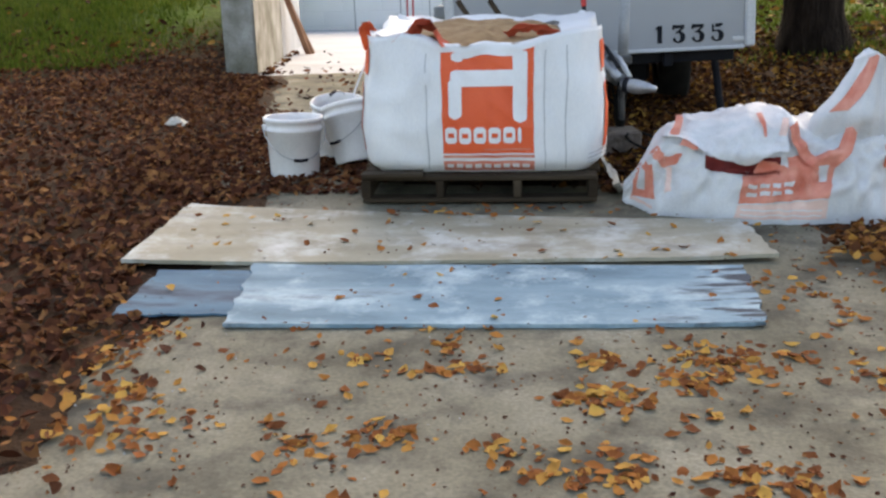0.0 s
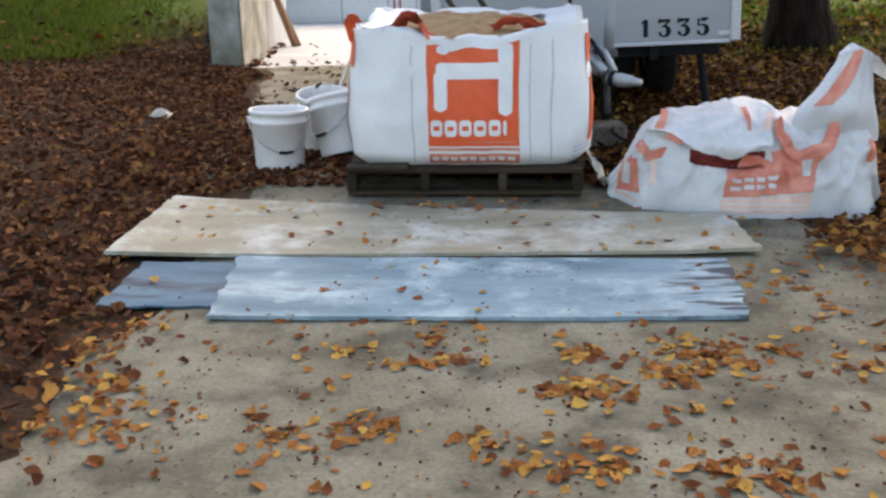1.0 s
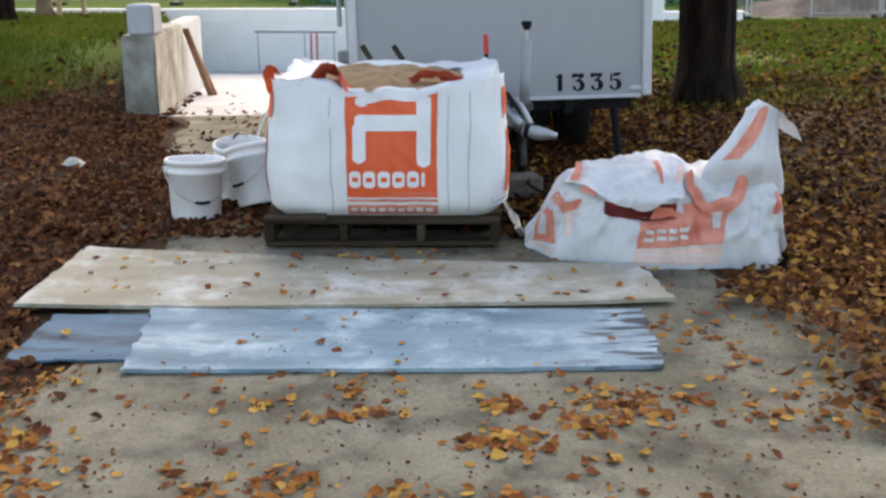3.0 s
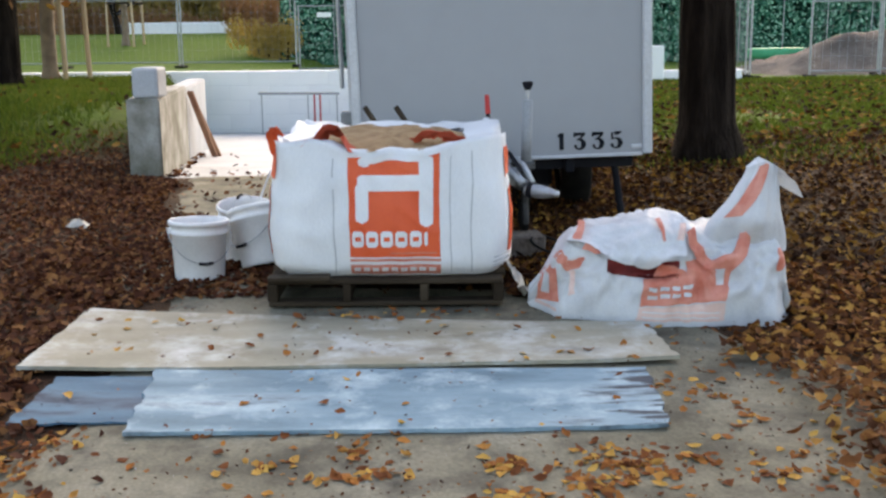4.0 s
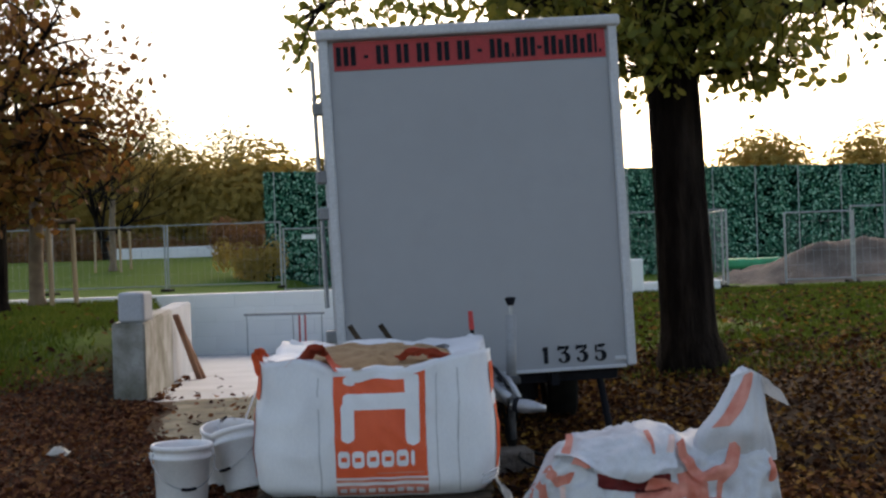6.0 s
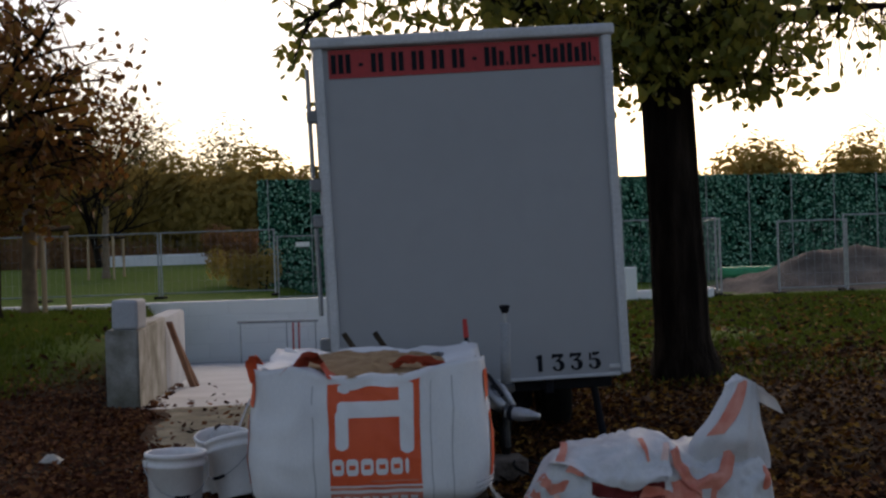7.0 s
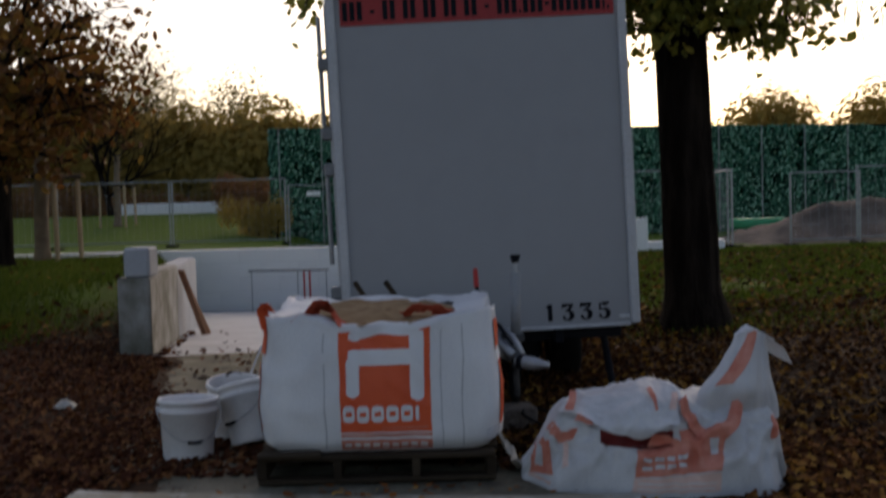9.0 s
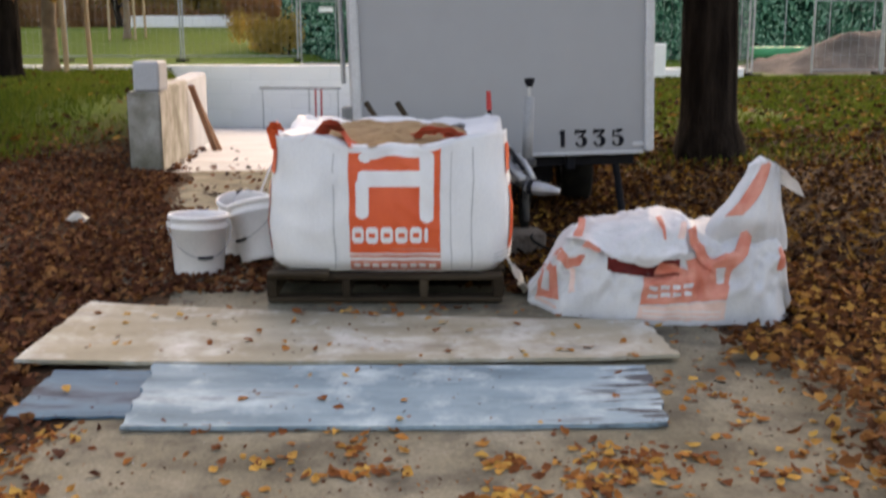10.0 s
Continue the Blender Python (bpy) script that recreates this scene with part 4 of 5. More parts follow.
# stencilled digits, heavy with slab ends, 11 cm high
for ch, x in (("1", 0.385), ("3", 0.508), ("3", 0.63), ("5", 0.752)):
    bm = blank()
    if ch == "1":
        stroke(bm, [(0.004, 0.0), (0.004, 0.112)], [0.03, 0.03])
        stroke(bm, [(-0.011, 0.098), (-0.02, 0.088)], [0.022, 0.008])
    else:
        stroke(bm, *bowl(-0.002, 0.034, 0.03, 0.032, 118, -150, 0.011, 0.034))
        stroke(bm, [(-0.034, 0.016), (-0.018, 0.024)], [0.018, 0.026])
        if ch == "3":
            stroke(bm, [(-0.038, 0.101), (0.0, 0.101), (0.038, 0.105)], [0.026, 0.02, 0.014])
            stroke(bm, [(-0.038, 0.098), (-0.032, 0.08)], [0.012, 0.006])
            stroke(bm, [(0.034, 0.1), (-0.006, 0.062)], [0.014, 0.014])
        else:
            stroke(bm, [(-0.026, 0.106), (-0.026, 0.058)], [0.013, 0.013])
            stroke(bm, [(-0.012, 0.1), (0.01, 0.099), (0.036, 0.106)], [0.022, 0.024, 0.012])
    bmesh.ops.recalc_face_normals(bm, faces=bm.faces[:])
    bmesh.ops.solidify(bm, geom=bm.faces[:], thickness=0.0015)
    bmesh.ops.translate(bm, vec=(x, -0.0045, 0.052), verts=bm.verts[:])
    part("digit", bm, M["black"], trailer, "black stencilled digit")
bm = blank()
box(bm, (0.9, -0.01, 0.06), (0.1, 0.012, 0.028), 0.004)
part("marker_plate", bm, M["trim"], trailer)
# side fittings on the door side
bm = blank()
box(bm, (-TW / 2 - 0.02, 0.35, 1.2), (0.035, 0.05, 2.2), 0.01)
part("door_rail", bm, M["trim"], trailer)
for z0, z1 in ((1.45, 1.85), (1.88, 2.2), (0.5, 1.1)):
    bm = blank()
    tube(bm, [(-TW / 2 - 0.075, 0.3, z0), (-TW / 2 - 0.075, 0.3, z1)], 0.016, 8)
    part("door_bar", bm, M["steel"], trailer)
for z in (0.3, 1.15, 1.4, 1.87):
    bm = blank()
    box(bm, (-TW / 2 - 0.05, 0.3, z), (0.09, 0.07, 0.09), 0.012)
    part("bar_bracket", bm, M["grey_paint"], trailer)
bm = blank()
box(bm, (-TW / 2 - 0.04, 0.12, 0.22), (0.13, 0.12, 0.07), 0.015)
box(bm, (-TW / 2 - 0.02, 0.15, 0.14), (0.06, 0.08, 0.16), 0.012)
part("lock_fitting", bm, M["grey_paint"], trailer)
# chassis
for x in (-0.45, 0.45):
    bm = blank()
    box(bm, (x, TL / 2, -0.055), (0.06, TL - 0.1, 0.1), 0.006)
    part("chassis_beam", bm, M["black"], trailer)
for y in (0.15, 1.5, 3.2):
    bm = blank()
    box(bm, (0, y, -0.05), (TW - 0.2, 0.06, 0.08), 0.006)
    part("cross_beam", bm, M["black"], trailer)
bm = blank()
# black box added for the deep shade under the trailer; the tube is the axle
box(bm, (0.0, 1.3, -0.2), (0.9, 0.5, 0.3), 0.03)
tube(bm, [(-0.7, 1.25, -0.2), (0.7, 1.25, -0.2)], 0.035, 10)
part("axle_and_shade_box", bm, M["black"], trailer)
for sx in (-1, 1):
    bm = blank()
    tm = Matrix.Translation((sx * 0.63, 1.25, -0.19)) @ Matrix.Rotation(math.pi / 2, 4, "Y")
    lathe(bm, [(0.17, -0.1), (0.22, -0.115), (0.3, -0.11), (0.325, -0.085), (0.33, 0), (0.325, 0.085), (0.3, 0.11), (0.22, 0.115), (0.17, 0.1)], 36, tm)
    wheel = part("tyre", bm, M["rubber"], trailer, "black tyre", True)
    bm = blank()
    lathe(bm, [(0.0, 0.03), (0.06, 0.035), (0.09, 0.0), (0.15, 0.0), (0.175, 0.09), (0.175, -0.09), (0.0, -0.09)], 30, tm)
    part("rim", bm, M["grey_paint"], wheel, "", True)
    bm = blank()
    pts = [(sx * 0.63, 1.25 - 0.4 * math.cos(math.pi * k / 10), -0.18 + 0.36 * math.sin(math.pi * k / 10) * 0.55) for k in range(11)]
    g = [[bm.verts.new((p[0] - 0.13, p[1], p[2])), bm.verts.new((p[0] + 0.13, p[1], p[2]))] for p in pts]
    for a, b in zip(g, g[1:]):
        bm.faces.new((a[0], a[1], b[1], b[0]))
    bmesh.ops.solidify(bm, geom=bm.faces[:], thickness=0.012)
    part("mudguard", bm, M["black"], trailer)
# prop leg
bm = blank()
tube(bm, [(0.76, 0.15, -0.03), (0.83, 0.2, -0.50)], 0.026, 10)
leg = part("prop_leg", bm, M["black"], trailer, "black prop leg")
bm = blank()
box(bm, (0.833, 0.2, -0.505), (0.12, 0.12, 0.012), 0.003)
part("foot_plate", bm, M["black"], leg)
# drawbar
HX, HY, HZ = 0.105, -1.0, -0.09
bm = blank()
box(bm, (0.0, 0, 0), (0.045, 0.9, 0.06), 0.006, None)
bmesh.ops.transform(bm, matrix=Matrix.Translation((HX - 0.2, HY + 0.62, 0.0)) @ Matrix.Rotation(0.42, 4, "Z") @ Matrix.Rotation(0.18, 4, "X"), verts=bm.verts[:])
part("drawbar_arm", bm, M["steel"], trailer)
bm = blank()
box(bm, (0.0, 0, 0), (0.045, 0.9, 0.06), 0.006, None)
bmesh.ops.transform(bm, matrix=Matrix.Translation((HX - 0.06, HY + 0.62, 0.0)) @ Matrix.Rotation(0.12, 4, "Z") @ Matrix.Rotation(0.18, 4, "X"), verts=bm.verts[:])
part("drawbar_arm", bm, M["steel"], trailer)
cm = Matrix.Translation((HX - 0.03, HY + 0.1, HZ + 0.02)) @ Matrix.Rotation(radians(62), 4, "Z") @ Matrix.Rotation(radians(96), 4, "X")
bm = blank()
lathe(bm, [(0.0, -0.02), (0.03, -0.02), (0.036, 0.02), (0.042, 0.06), (0.038, 0.1), (0.03, 0.14), (0.022, 0.165), (0.019, 0.19), (0.0, 0.196)], 24, cm)
hitch = part("coupling_head", bm, M["steel"], trailer, "bright steel coupling head", True)
bm = blank()
lathe(bm, [(0.0, 0.0), (0.042, 0.0), (0.046, 0.014), (0.042, 0.03), (0.0, 0.03)], 24, cm)
part("collar", bm, M["black"], hitch, "black rubber collar", True)
bm = blank()
tube(bm, [(HX - 0.06, HY + 0.1, HZ + 0.06), (HX - 0.13, HY + 0.25, HZ + 0.13), (HX - 0.2, HY + 0.4, HZ + 0.2)], [0.026, 0.03, 0.036], 12)
tube(bm, [(HX - 0.0, HY + 0.1, HZ + 0.06), (HX - 0.05, HY + 0.2, HZ + 0.16), (HX - 0.12, HY + 0.3, HZ + 0.2)], 0.018, 8)
part("coupling_shaft", bm, M["steel"], trailer, "", True)
bm = blank()
box(bm, (HX - 0.15, HY + 0.28, HZ - 0.05), (0.05, 0.12, 0.3), 0.01)
box(bm, (HX - 0.04, HY + 0.2, HZ - 0.1), (0.035, 0.06, 0.2), 0.008)
part("coupling_bracket", bm, M["grimy_steel"], trailer)
# handle over the coupling, clamp on the jack, hanging cables
bm = blank()
tube(bm, [(HX - 0.2, HY + 0.36, HZ + 0.27), (HX - 0.12, HY + 0.24, HZ + 0.22), (HX - 0.06, HY + 0.13, HZ + 0.12)], [0.016, 0.013, 0.011], 8)
part("coupling_handle", bm, M["black"], trailer, "black coupling handle")
bm = blank()
box(bm, (0.085, -0.70, 0.05), (0.1, 0.09, 0.05), 0.01, segs=2)
box(bm, (0.03, -0.69, 0.06), (0.07, 0.04, 0.035), 0.008)
part("jack_clamp", bm, M["grimy_steel"], trailer)
for k in range(3):
    bm = blank()
    x0 = HX - 0.2 + 0.05 * k
    tube(bm, [(x0, HY + 0.35, HZ + 0.16), (x0 + 0.03, HY + 0.3, HZ - 0.02 - 0.04 * k), (x0 + 0.08, HY + 0.26, HZ - 0.1 - 0.03 * k), (x0 + 0.1, HY + 0.22, HZ + 0.02)], 0.007, 6)
    part("cable", bm, M["rubber"], trailer)
# jockey jack with its wheel
bm = blank()
tube(bm, [(0.081, -0.70, -0.03), (0.103, -0.70, 0.44)], 0.031, 16)
jack = part("jack_tube", bm, M["grey_paint"], trailer, "grey jack tube", True)
bm = blank()
tube(bm, [(0.103, -0.70, 0.44), (0.106, -0.70, 0.51)], 0.011, 10)
part("jack_spindle", bm, M["steel"], jack)
bm = blank()
lathe(bm, [(0.0, 0.0), (0.018, 0.0), (0.03, 0.03), (0.034, 0.045), (0.02, 0.05), (0.0, 0.05)], 16, Matrix.Translation((0.106, -0.70, 0.50)))
part("jack_knob", bm, M["black"], jack, "black knob")
bm = blank()
tube(bm, [(0.081, -0.70, -0.03), (0.072, -0.70, -0.32)], 0.022, 12)
part("jack_inner", bm, M["grimy_steel"], jack)
bm = blank()
lathe(bm, [(0.0, -0.03), (0.06, -0.03), (0.1, -0.022), (0.105, 0), (0.1, 0.022), (0.06, 0.03), (0.0, 0.03)], 24, Matrix.Translation((0.06, -0.72, -0.25)) @ Matrix.Rotation(math.pi / 2, 4, "Y"))
part("jockey_wheel", bm, M["rubber"], jack, "small black wheel", True)
bm = blank()
tube(bm, [(-0.13, -0.68, 0.10), (-0.135, -0.69, 0.37)], 0.012, 10)
lever = part("brake_lever", bm, M["black"], trailer, "black brake lever")
bm = blank()
tube(bm, [(-0.135, -0.69, 0.37), (-0.138, -0.695, 0.48)], [0.017, 0.014], 10)
part("lever_grip", bm, M["red_grip"], lever, "red grip")
# block and cable by the jack
bm = blank()
box(bm, (0.32, 6.45, 0.07), (0.24, 0.2, 0.16), 0.012, Matrix.Rotation(0.2, 4, "Z"))
tagged(link("concrete_block", bm, M["earth"]), "beige concrete block under the trailer's drawbar", "block")
bm = blank()
pts = [(0.42 + 0.12 * math.cos(t * 0.5) + 0.01 * t, 6.3 + 0.12 * math.sin(t * 0.5), 0.05 + 0.06 * math.sin(t * 0.35) + 0.03) for t in range(22)]
tube(bm, pts, 0.008, 6)
tagged(link("cable", bm, M["rubber"]), "loop of dark cable on the leaves", "cable")
# tool handles behind the full bag
for x0, x1, lab in ((-0.63, -0.52, "grey weathered tool handle"), (-0.44, -0.33, "brown wooden tool handle")):
    bm = blank()
    tube(bm, [(x1 + 0.14, 6.70, 0.05), (x1, 6.72, 0.72), (x0, 6.74, 0.885)], 0.017, 10)
    tagged(link("tool_handle", bm, M["old_wood"]), lab + " leaning behind the full bag", "tool handle", "tools behind the bag")

# timber and rail on the ramp
battens = ((-3.16, 12.55, 0.66, -3.06, 13.2, -0.03), (-3.19, 12.7, 0.62, -3.03, 13.3, -0.03), (-3.25, 13.0, 0.5, -3.1, 13.35, -0.03))
for k, (xa, ya, za, xb, yb, zb) in enumerate(battens):
    d = Vector((xb - xa, yb - ya, zb - 0.13 - za))
    bm = blank()
    box(bm, (0, 0, 0), (0.07 - 0.02 * k, 0.035, d.length), 0.004)
    bmesh.ops.transform(bm, matrix=Matrix.Translation((xa + d.x / 2, ya + d.y / 2, za + d.z / 2)) @ d.to_track_quat("Z", "Y").to_matrix().to_4x4(), verts=bm.verts[:])
    tagged(link("batten", bm, M["brown_board" if k < 2 else "pale_wood"]), "brown timber batten leaning on the ramp wall", "batten", "battens on the ramp")
rail = thing("handrail", "thin grey metal rail in front of the white wall", "rail")
bm = blank()
tube(bm, [(-3.6, 19.0, 0.255), (-2.2, 19.0, 0.245)], 0.02, 8)
part("top_bar", bm, M["grey_paint"], rail)
for x in (-3.55, -2.75, -2.25):
    bm = blank()
    tube(bm, [(x, 19.0, 0.25), (x, 19.0, ramp_z(19.0))], 0.009, 6)
    part("post", bm, M["grey_paint"], rail)
for x in (-2.68, -2.58):
    bm = blank()
    box(bm, (x, 19.3, -0.12), (0.03, 0.03, 0.7), 0.004)
    tagged(link("red_stake", bm, M["red_grip"]), "thin red and white stake at the end of the ramp", "stake", "stakes on the ramp")


# ---- site fences ----
def fence_panel(m, label, width=3.45, height=2.0):
    f = thing("site_fence", label, "fence", m, "wire mesh fence panels")
    for x in (0.02, width - 0.02):
        bm = blank()
        tube(bm, [(x, 0, 0.04), (x, 0, height)], 0.028, 8)
        part("post", bm, M["steel"], f)
    for z in (0.16, height - 0.02):
        bm = blank()
        tube(bm, [(0.02, 0, z), (width - 0.02, 0, z)], 0.02, 6)
        part("rail", bm, M["steel"], f)
    bm = blank()
    k = 0.12
    while k < width - 0.1:
        box(bm, (k, 0, height / 2 + 0.07), (0.0035, 0.0035, height - 0.2))
        k += 0.2
    for j in range(1, 5):
        box(bm, (width / 2, 0.007, 0.16 + j * 0.36), (width - 0.06, 0.0035, 0.0035))
    part("wire_mesh", bm, M["steel"], f)
    for x in (0.02, width - 0.02):
        bm = blank()
        box(bm, (x, 0, 0.035), (0.2, 0.55, 0.08), 0.02)
        part("foot_block", bm, M["rubber"], f)
    return f


first = fence_panel(pose(-8.5, 33, ground_z(-8.5, 33)), "galvanised wire mesh site fence panel beside the lawn")
for k in range(1, 8):
    x = -8.5 - 3.5 * (k - 2)
    copy_thing(first, pose(x if k > 2 else x, 33 + 0.05 * (k % 2), ground_z(x, 33), 0, 0, 0.6 * (k % 3 - 1))) if k != 2 else None
for x, y, rz in ((3.5, 27.9, -1), (6.98, 27.6, 84), (10.45, 28.6, 4), (13.9, 28.8, 2)):
    copy_thing(first, pose(x, y, ground_z(x, y), 0, 0, rz))
fence_panel(pose(8.36, 27.4, ground_z(8.36, 27.4)), "narrow wire mesh fence panel before the earth heap", 1.75, 1.85)
bm = blank()
box(bm, (-4.2, 32.9, 1.72), (0.42, 0.02, 0.14), 0.004)
tagged(link("fence_sign", bm, M["white_block"]), "small white sign on the wire fence", "sign")

# ---- green screen fence ----
rng = random.Random(12)
for x0, x1, top0, top1 in ((-6.7, 4.6, 4.2, 3.95), (4.6, 34.0, 3.95, 3.4)):
    scr = thing("screen_fence", "tall dark green plastic ivy screen with pale posts", "fence", group="green screens")
    bm = blank()
    ln = x1 - x0
    vs = [bm.verts.new(p) for p in ((x0, 40.1, -0.3), (x1, 40.1, -0.3), (x1, 40.1, top1), (x0, 40.1, top0))]
    bm.faces.new(vs)
    bmesh.ops.solidify(bm, geom=bm.faces[:], thickness=0.08)
    part("screen_panel", bm, M["screen_back"], scr)
    places = []
    for k in range(int(ln * 900)):
        x = rng.uniform(x0, x1)
        z = rng.uniform(0, 1)
        t = (x - x0) / ln
        places.append(((x, 40.0 + rng.uniform(-0.05, 0.02), z * (top0 + (top1 - top0) * t)), (rng.uniform(-0.8, 0.8), -1, rng.uniform(-0.2, 1.0)), rng.uniform(0.06, 0.14)))
    lv = leaf_mesh("ivy_leaves", places, M["screen_leaf"], rng, 0, True)
    lv.parent = scr
    lv["kind"] = "stuff"
    x = x0 + 0.4
    while x < x1:
        bm = blank()
        t = (x - x0) / ln
        box(bm, (x, 39.9, (top0 + (top1 - top0) * t) / 2), (0.022, 0.04, top0 + (top1 - top0) * t), 0.006)
        part("post", bm, M["trim"], scr)
        x += 1.55

# earth heap and goal-like frame
heap = blank()
hg = sheet(heap, lambda u, v: (lambda x, y: (x, y, max(-0.1, 1.18 * math.exp(-(((x - 11.2) / 2.5) ** 2) - ((y - 31.5) / 1.5) ** 2) + 0.62 * math.exp(-(((x - 15.6) / 3.0) ** 2) - ((y - 32) / 1.8) ** 2)
                                           + 0.22 * turb(x, y, 2, 1.1) + 0.09 * turb(x, y, 2, 3.5) - 0.12)))(6.5 + 16 * u, 29.2 + 6 * v), 90, 40)
tagged(link("earth_mound", heap, M["earth"], True), "heap of dug grey-brown earth with stones behind the fence", "mound")
bm = blank()
box(bm, (9.3, 33.8, 0.45), (1.7, 0.5, 0.32), 0.1, segs=2)
tagged(link("plastic_sheet", bm, M["green_plastic"]), "bright green plastic sheet folded beside the earth heap", "plastic sheet")


# ---- trees ----
def grow(bm, rng, p, d, r, length, level, tips, droop=0.0, spread=0.6, low=-9.0):
    """A tapering limb and its branches; twig ends go into tips."""
    pts, rad = [Vector(p)], [r]
    d = Vector(d).normalized()
    steps = 6
    for k in range(steps):
        d = (d + Vector((rng.uniform(-1, 1), rng.uniform(-1, 1), rng.uniform(-1, 1) - droop)) * 0.16).normalized()
        if pts[-1].z < low:
            d = Vector((d.x, d.y, abs(d.z) + 0.3)).normalized()
        pts.append(pts[-1] + d * length / steps)
        rad.append(r * (1 - 0.75 * (k + 1) / steps))
    tube(bm, pts, rad, 8 if r > 0.04 else 5, False)
    if level == 0:
        tips += [(q, d.copy()) for q in pts[1:]]
        return
    for k in range(2, steps + 1):
        for _ in range(2 if level > 1 else 1):
            side = Vector((rng.uniform(-1, 1), rng.uniform(-1, 1), rng.uniform(-0.5, 0.7) - droop))
            grow(bm, rng, pts[k], d * (1 - spread) + side * spread, rad[k] * 0.6 + 0.003, length * rng.uniform(0.45, 0.7), level - 1, tips, droop, spread, low)


def trunk_mesh(bm, base, top, r0, r1, rng, rough=0.06):
    n, m = 28, 26
    b, t = Vector(base), Vector(top)

    def f(u, v):
        a = 6.283185 * u
        r = r0 + (r1 - r0) * v + 0.35 * r0 * (1 - smooth(0, 0.12, v)) ** 2 * (1 + 0.35 * math.cos(5 * a))
        r *= 1 + rough * turb(math.cos(a) * 2, math.sin(a) * 2, v * 2.0 + b.x, 2.0) + rough * 0.8 * turb(math.cos(a) * 7, math.sin(a) * 7, v * 1.5)
        p = b.lerp(t, v)
        return (p.x + r * math.cos(a) + 0.03 * turb(v * 3, b.x), p.y + r * math.sin(a), p.z)
    sheet(bm, f, n, m)


def tree(name, label, base, trunk_top, r0, r1, limbs, leaf_mat, leaf_size, per_tip, seed, droop, scatter, level=2, mat=None, floor_z=0.0, keep=None, boughs=()):
    rng = random.Random(seed)
    t_ob = thing(name, label, "tree")
    bm = blank()
    trunk_mesh(bm, base, trunk_top, r0, r1, rng)
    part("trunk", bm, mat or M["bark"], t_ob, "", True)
    tips = []
    for p, d, r, ln in limbs:
        bm = blank()
        grow(bm, rng, p, d, r, ln, level if ln > 1.5 else 1, tips, droop, 0.6, floor_z + 0.25)
        part("limb", bm, mat or M["bark"], t_ob, "", True)
    for pts, r in boughs:
        # a long bough with leafy twigs hanging from it
        bm = blank()
        tube(bm, pts, [r * (1 - 0.8 * k / (len(pts) - 1)) for k in range(len(pts))], 10)
        for _ in range(60):
            t = rng.uniform(0.3, len(pts) - 1.001)
            q = Vector(pts[int(t)]).lerp(Vector(pts[int(t) + 1]), t - int(t))
            grow(bm, rng, q, (rng.uniform(-0.6, 0.6), rng.uniform(-0.7, 0.7), rng.uniform(-1.0, 0.5)), 0.011, rng.uniform(0.5, 1.15), 0, tips, 0.5, 0.6, floor_z)
        part("bough", bm, mat or M["bark"], t_ob, "", True)
    places = []
    for p, d in tips:
        for _ in range(per_tip):
            o = Vector((rng.gauss(0, 1), rng.gauss(0, 1), rng.gauss(0, 1) - 0.4)) * scatter
            q = p + o
            if q.z < floor_z + 0.3 * turb(q.x, q.y, 0, 1.1) or keep and not keep(q, rng):
                continue
            places.append((q, (rng.uniform(-1, 1), rng.uniform(-1.2, 0.4), rng.uniform(-0.6, 1)), leaf_size * rng.uniform(0.7, 1.3)))
    if places:
        cr = leaf_mesh("crown", places, leaf_mat, rng)
        cr.parent = t_ob
    return t_ob


tx, ty = 2.37, 10.9
limbs = [((tx, ty, 3.9), (0.2, 0.9, 0.5), 0.12, 2.6), ((tx, ty, 4.1), (-0.5, -0.8, 0.5), 0.11, 2.4), ((tx, ty, 4.3), (-0.8, 0.5, 0.7), 0.12, 2.8),
         ((tx, ty, 4.4), (0.7, 0.5, 0.8), 0.12, 2.8), ((tx, ty, 4.8), (0.1, -0.1, 1.0), 0.14, 3.0)]
for k in range(9):
    a = 0.7 * k + 0.2
    limbs.append(((tx, ty, 2.95 + 0.13 * (k % 4)), (math.cos(a), math.sin(a) - 0.4, 0.2), 0.03, 1.1))
boughs = [([(tx - 0.1, ty, 3.2), (1.3, ty - 0.1, 3.62), (0.2, ty - 0.2, 3.95), (-0.8, ty - 0.3, 3.9), (-1.4, ty - 0.3, 3.55)], 0.11),
          ([(tx, ty, 3.3), (3.0, ty - 0.1, 3.5), (3.9, ty - 0.2, 3.62), (4.9, ty - 0.4, 3.6)], 0.1),
          ([(tx, ty, 3.5), (1.7, ty - 0.6, 3.85), (0.7, ty - 1.1, 4.05), (-0.3, ty - 1.4, 4.05)], 0.09),
          ([(tx, ty, 3.4), (2.7, ty - 0.7, 3.6), (3.2, ty - 1.3, 3.65), (3.6, ty - 1.7, 3.5)], 0.08),
          ([(tx, ty, 3.4), (2.1, ty + 0.7, 3.75), (1.4, ty + 1.3, 4.0), (0.4, ty + 1.8, 4.1)], 0.09),
          ([(tx, ty, 3.5), (2.9, ty + 0.6, 3.8), (3.4, ty + 1.3, 4.0), (4.0, ty + 1.8, 4.0)], 0.09)]


def crown_edge(q, rng):
    """Fuller over the trunk, ragged and thin towards the ends, a little higher on the near side."""
    low = 2.66 + 0.25 * smooth(3.4, 4.2, q.x) - 0.25 * smooth(-0.8, -1.4, q.x) + 0.1 * (q.y - ty) * -0.6
    thick = 1.0 - 0.78 * smooth(2.9, 3.9, q.x) - 0.45 * smooth(-0.9, -1.5, q.x)
    return q.z > low and q.x > -1.6 - 0.15 * (q.y - ty) and rng.random() < thick


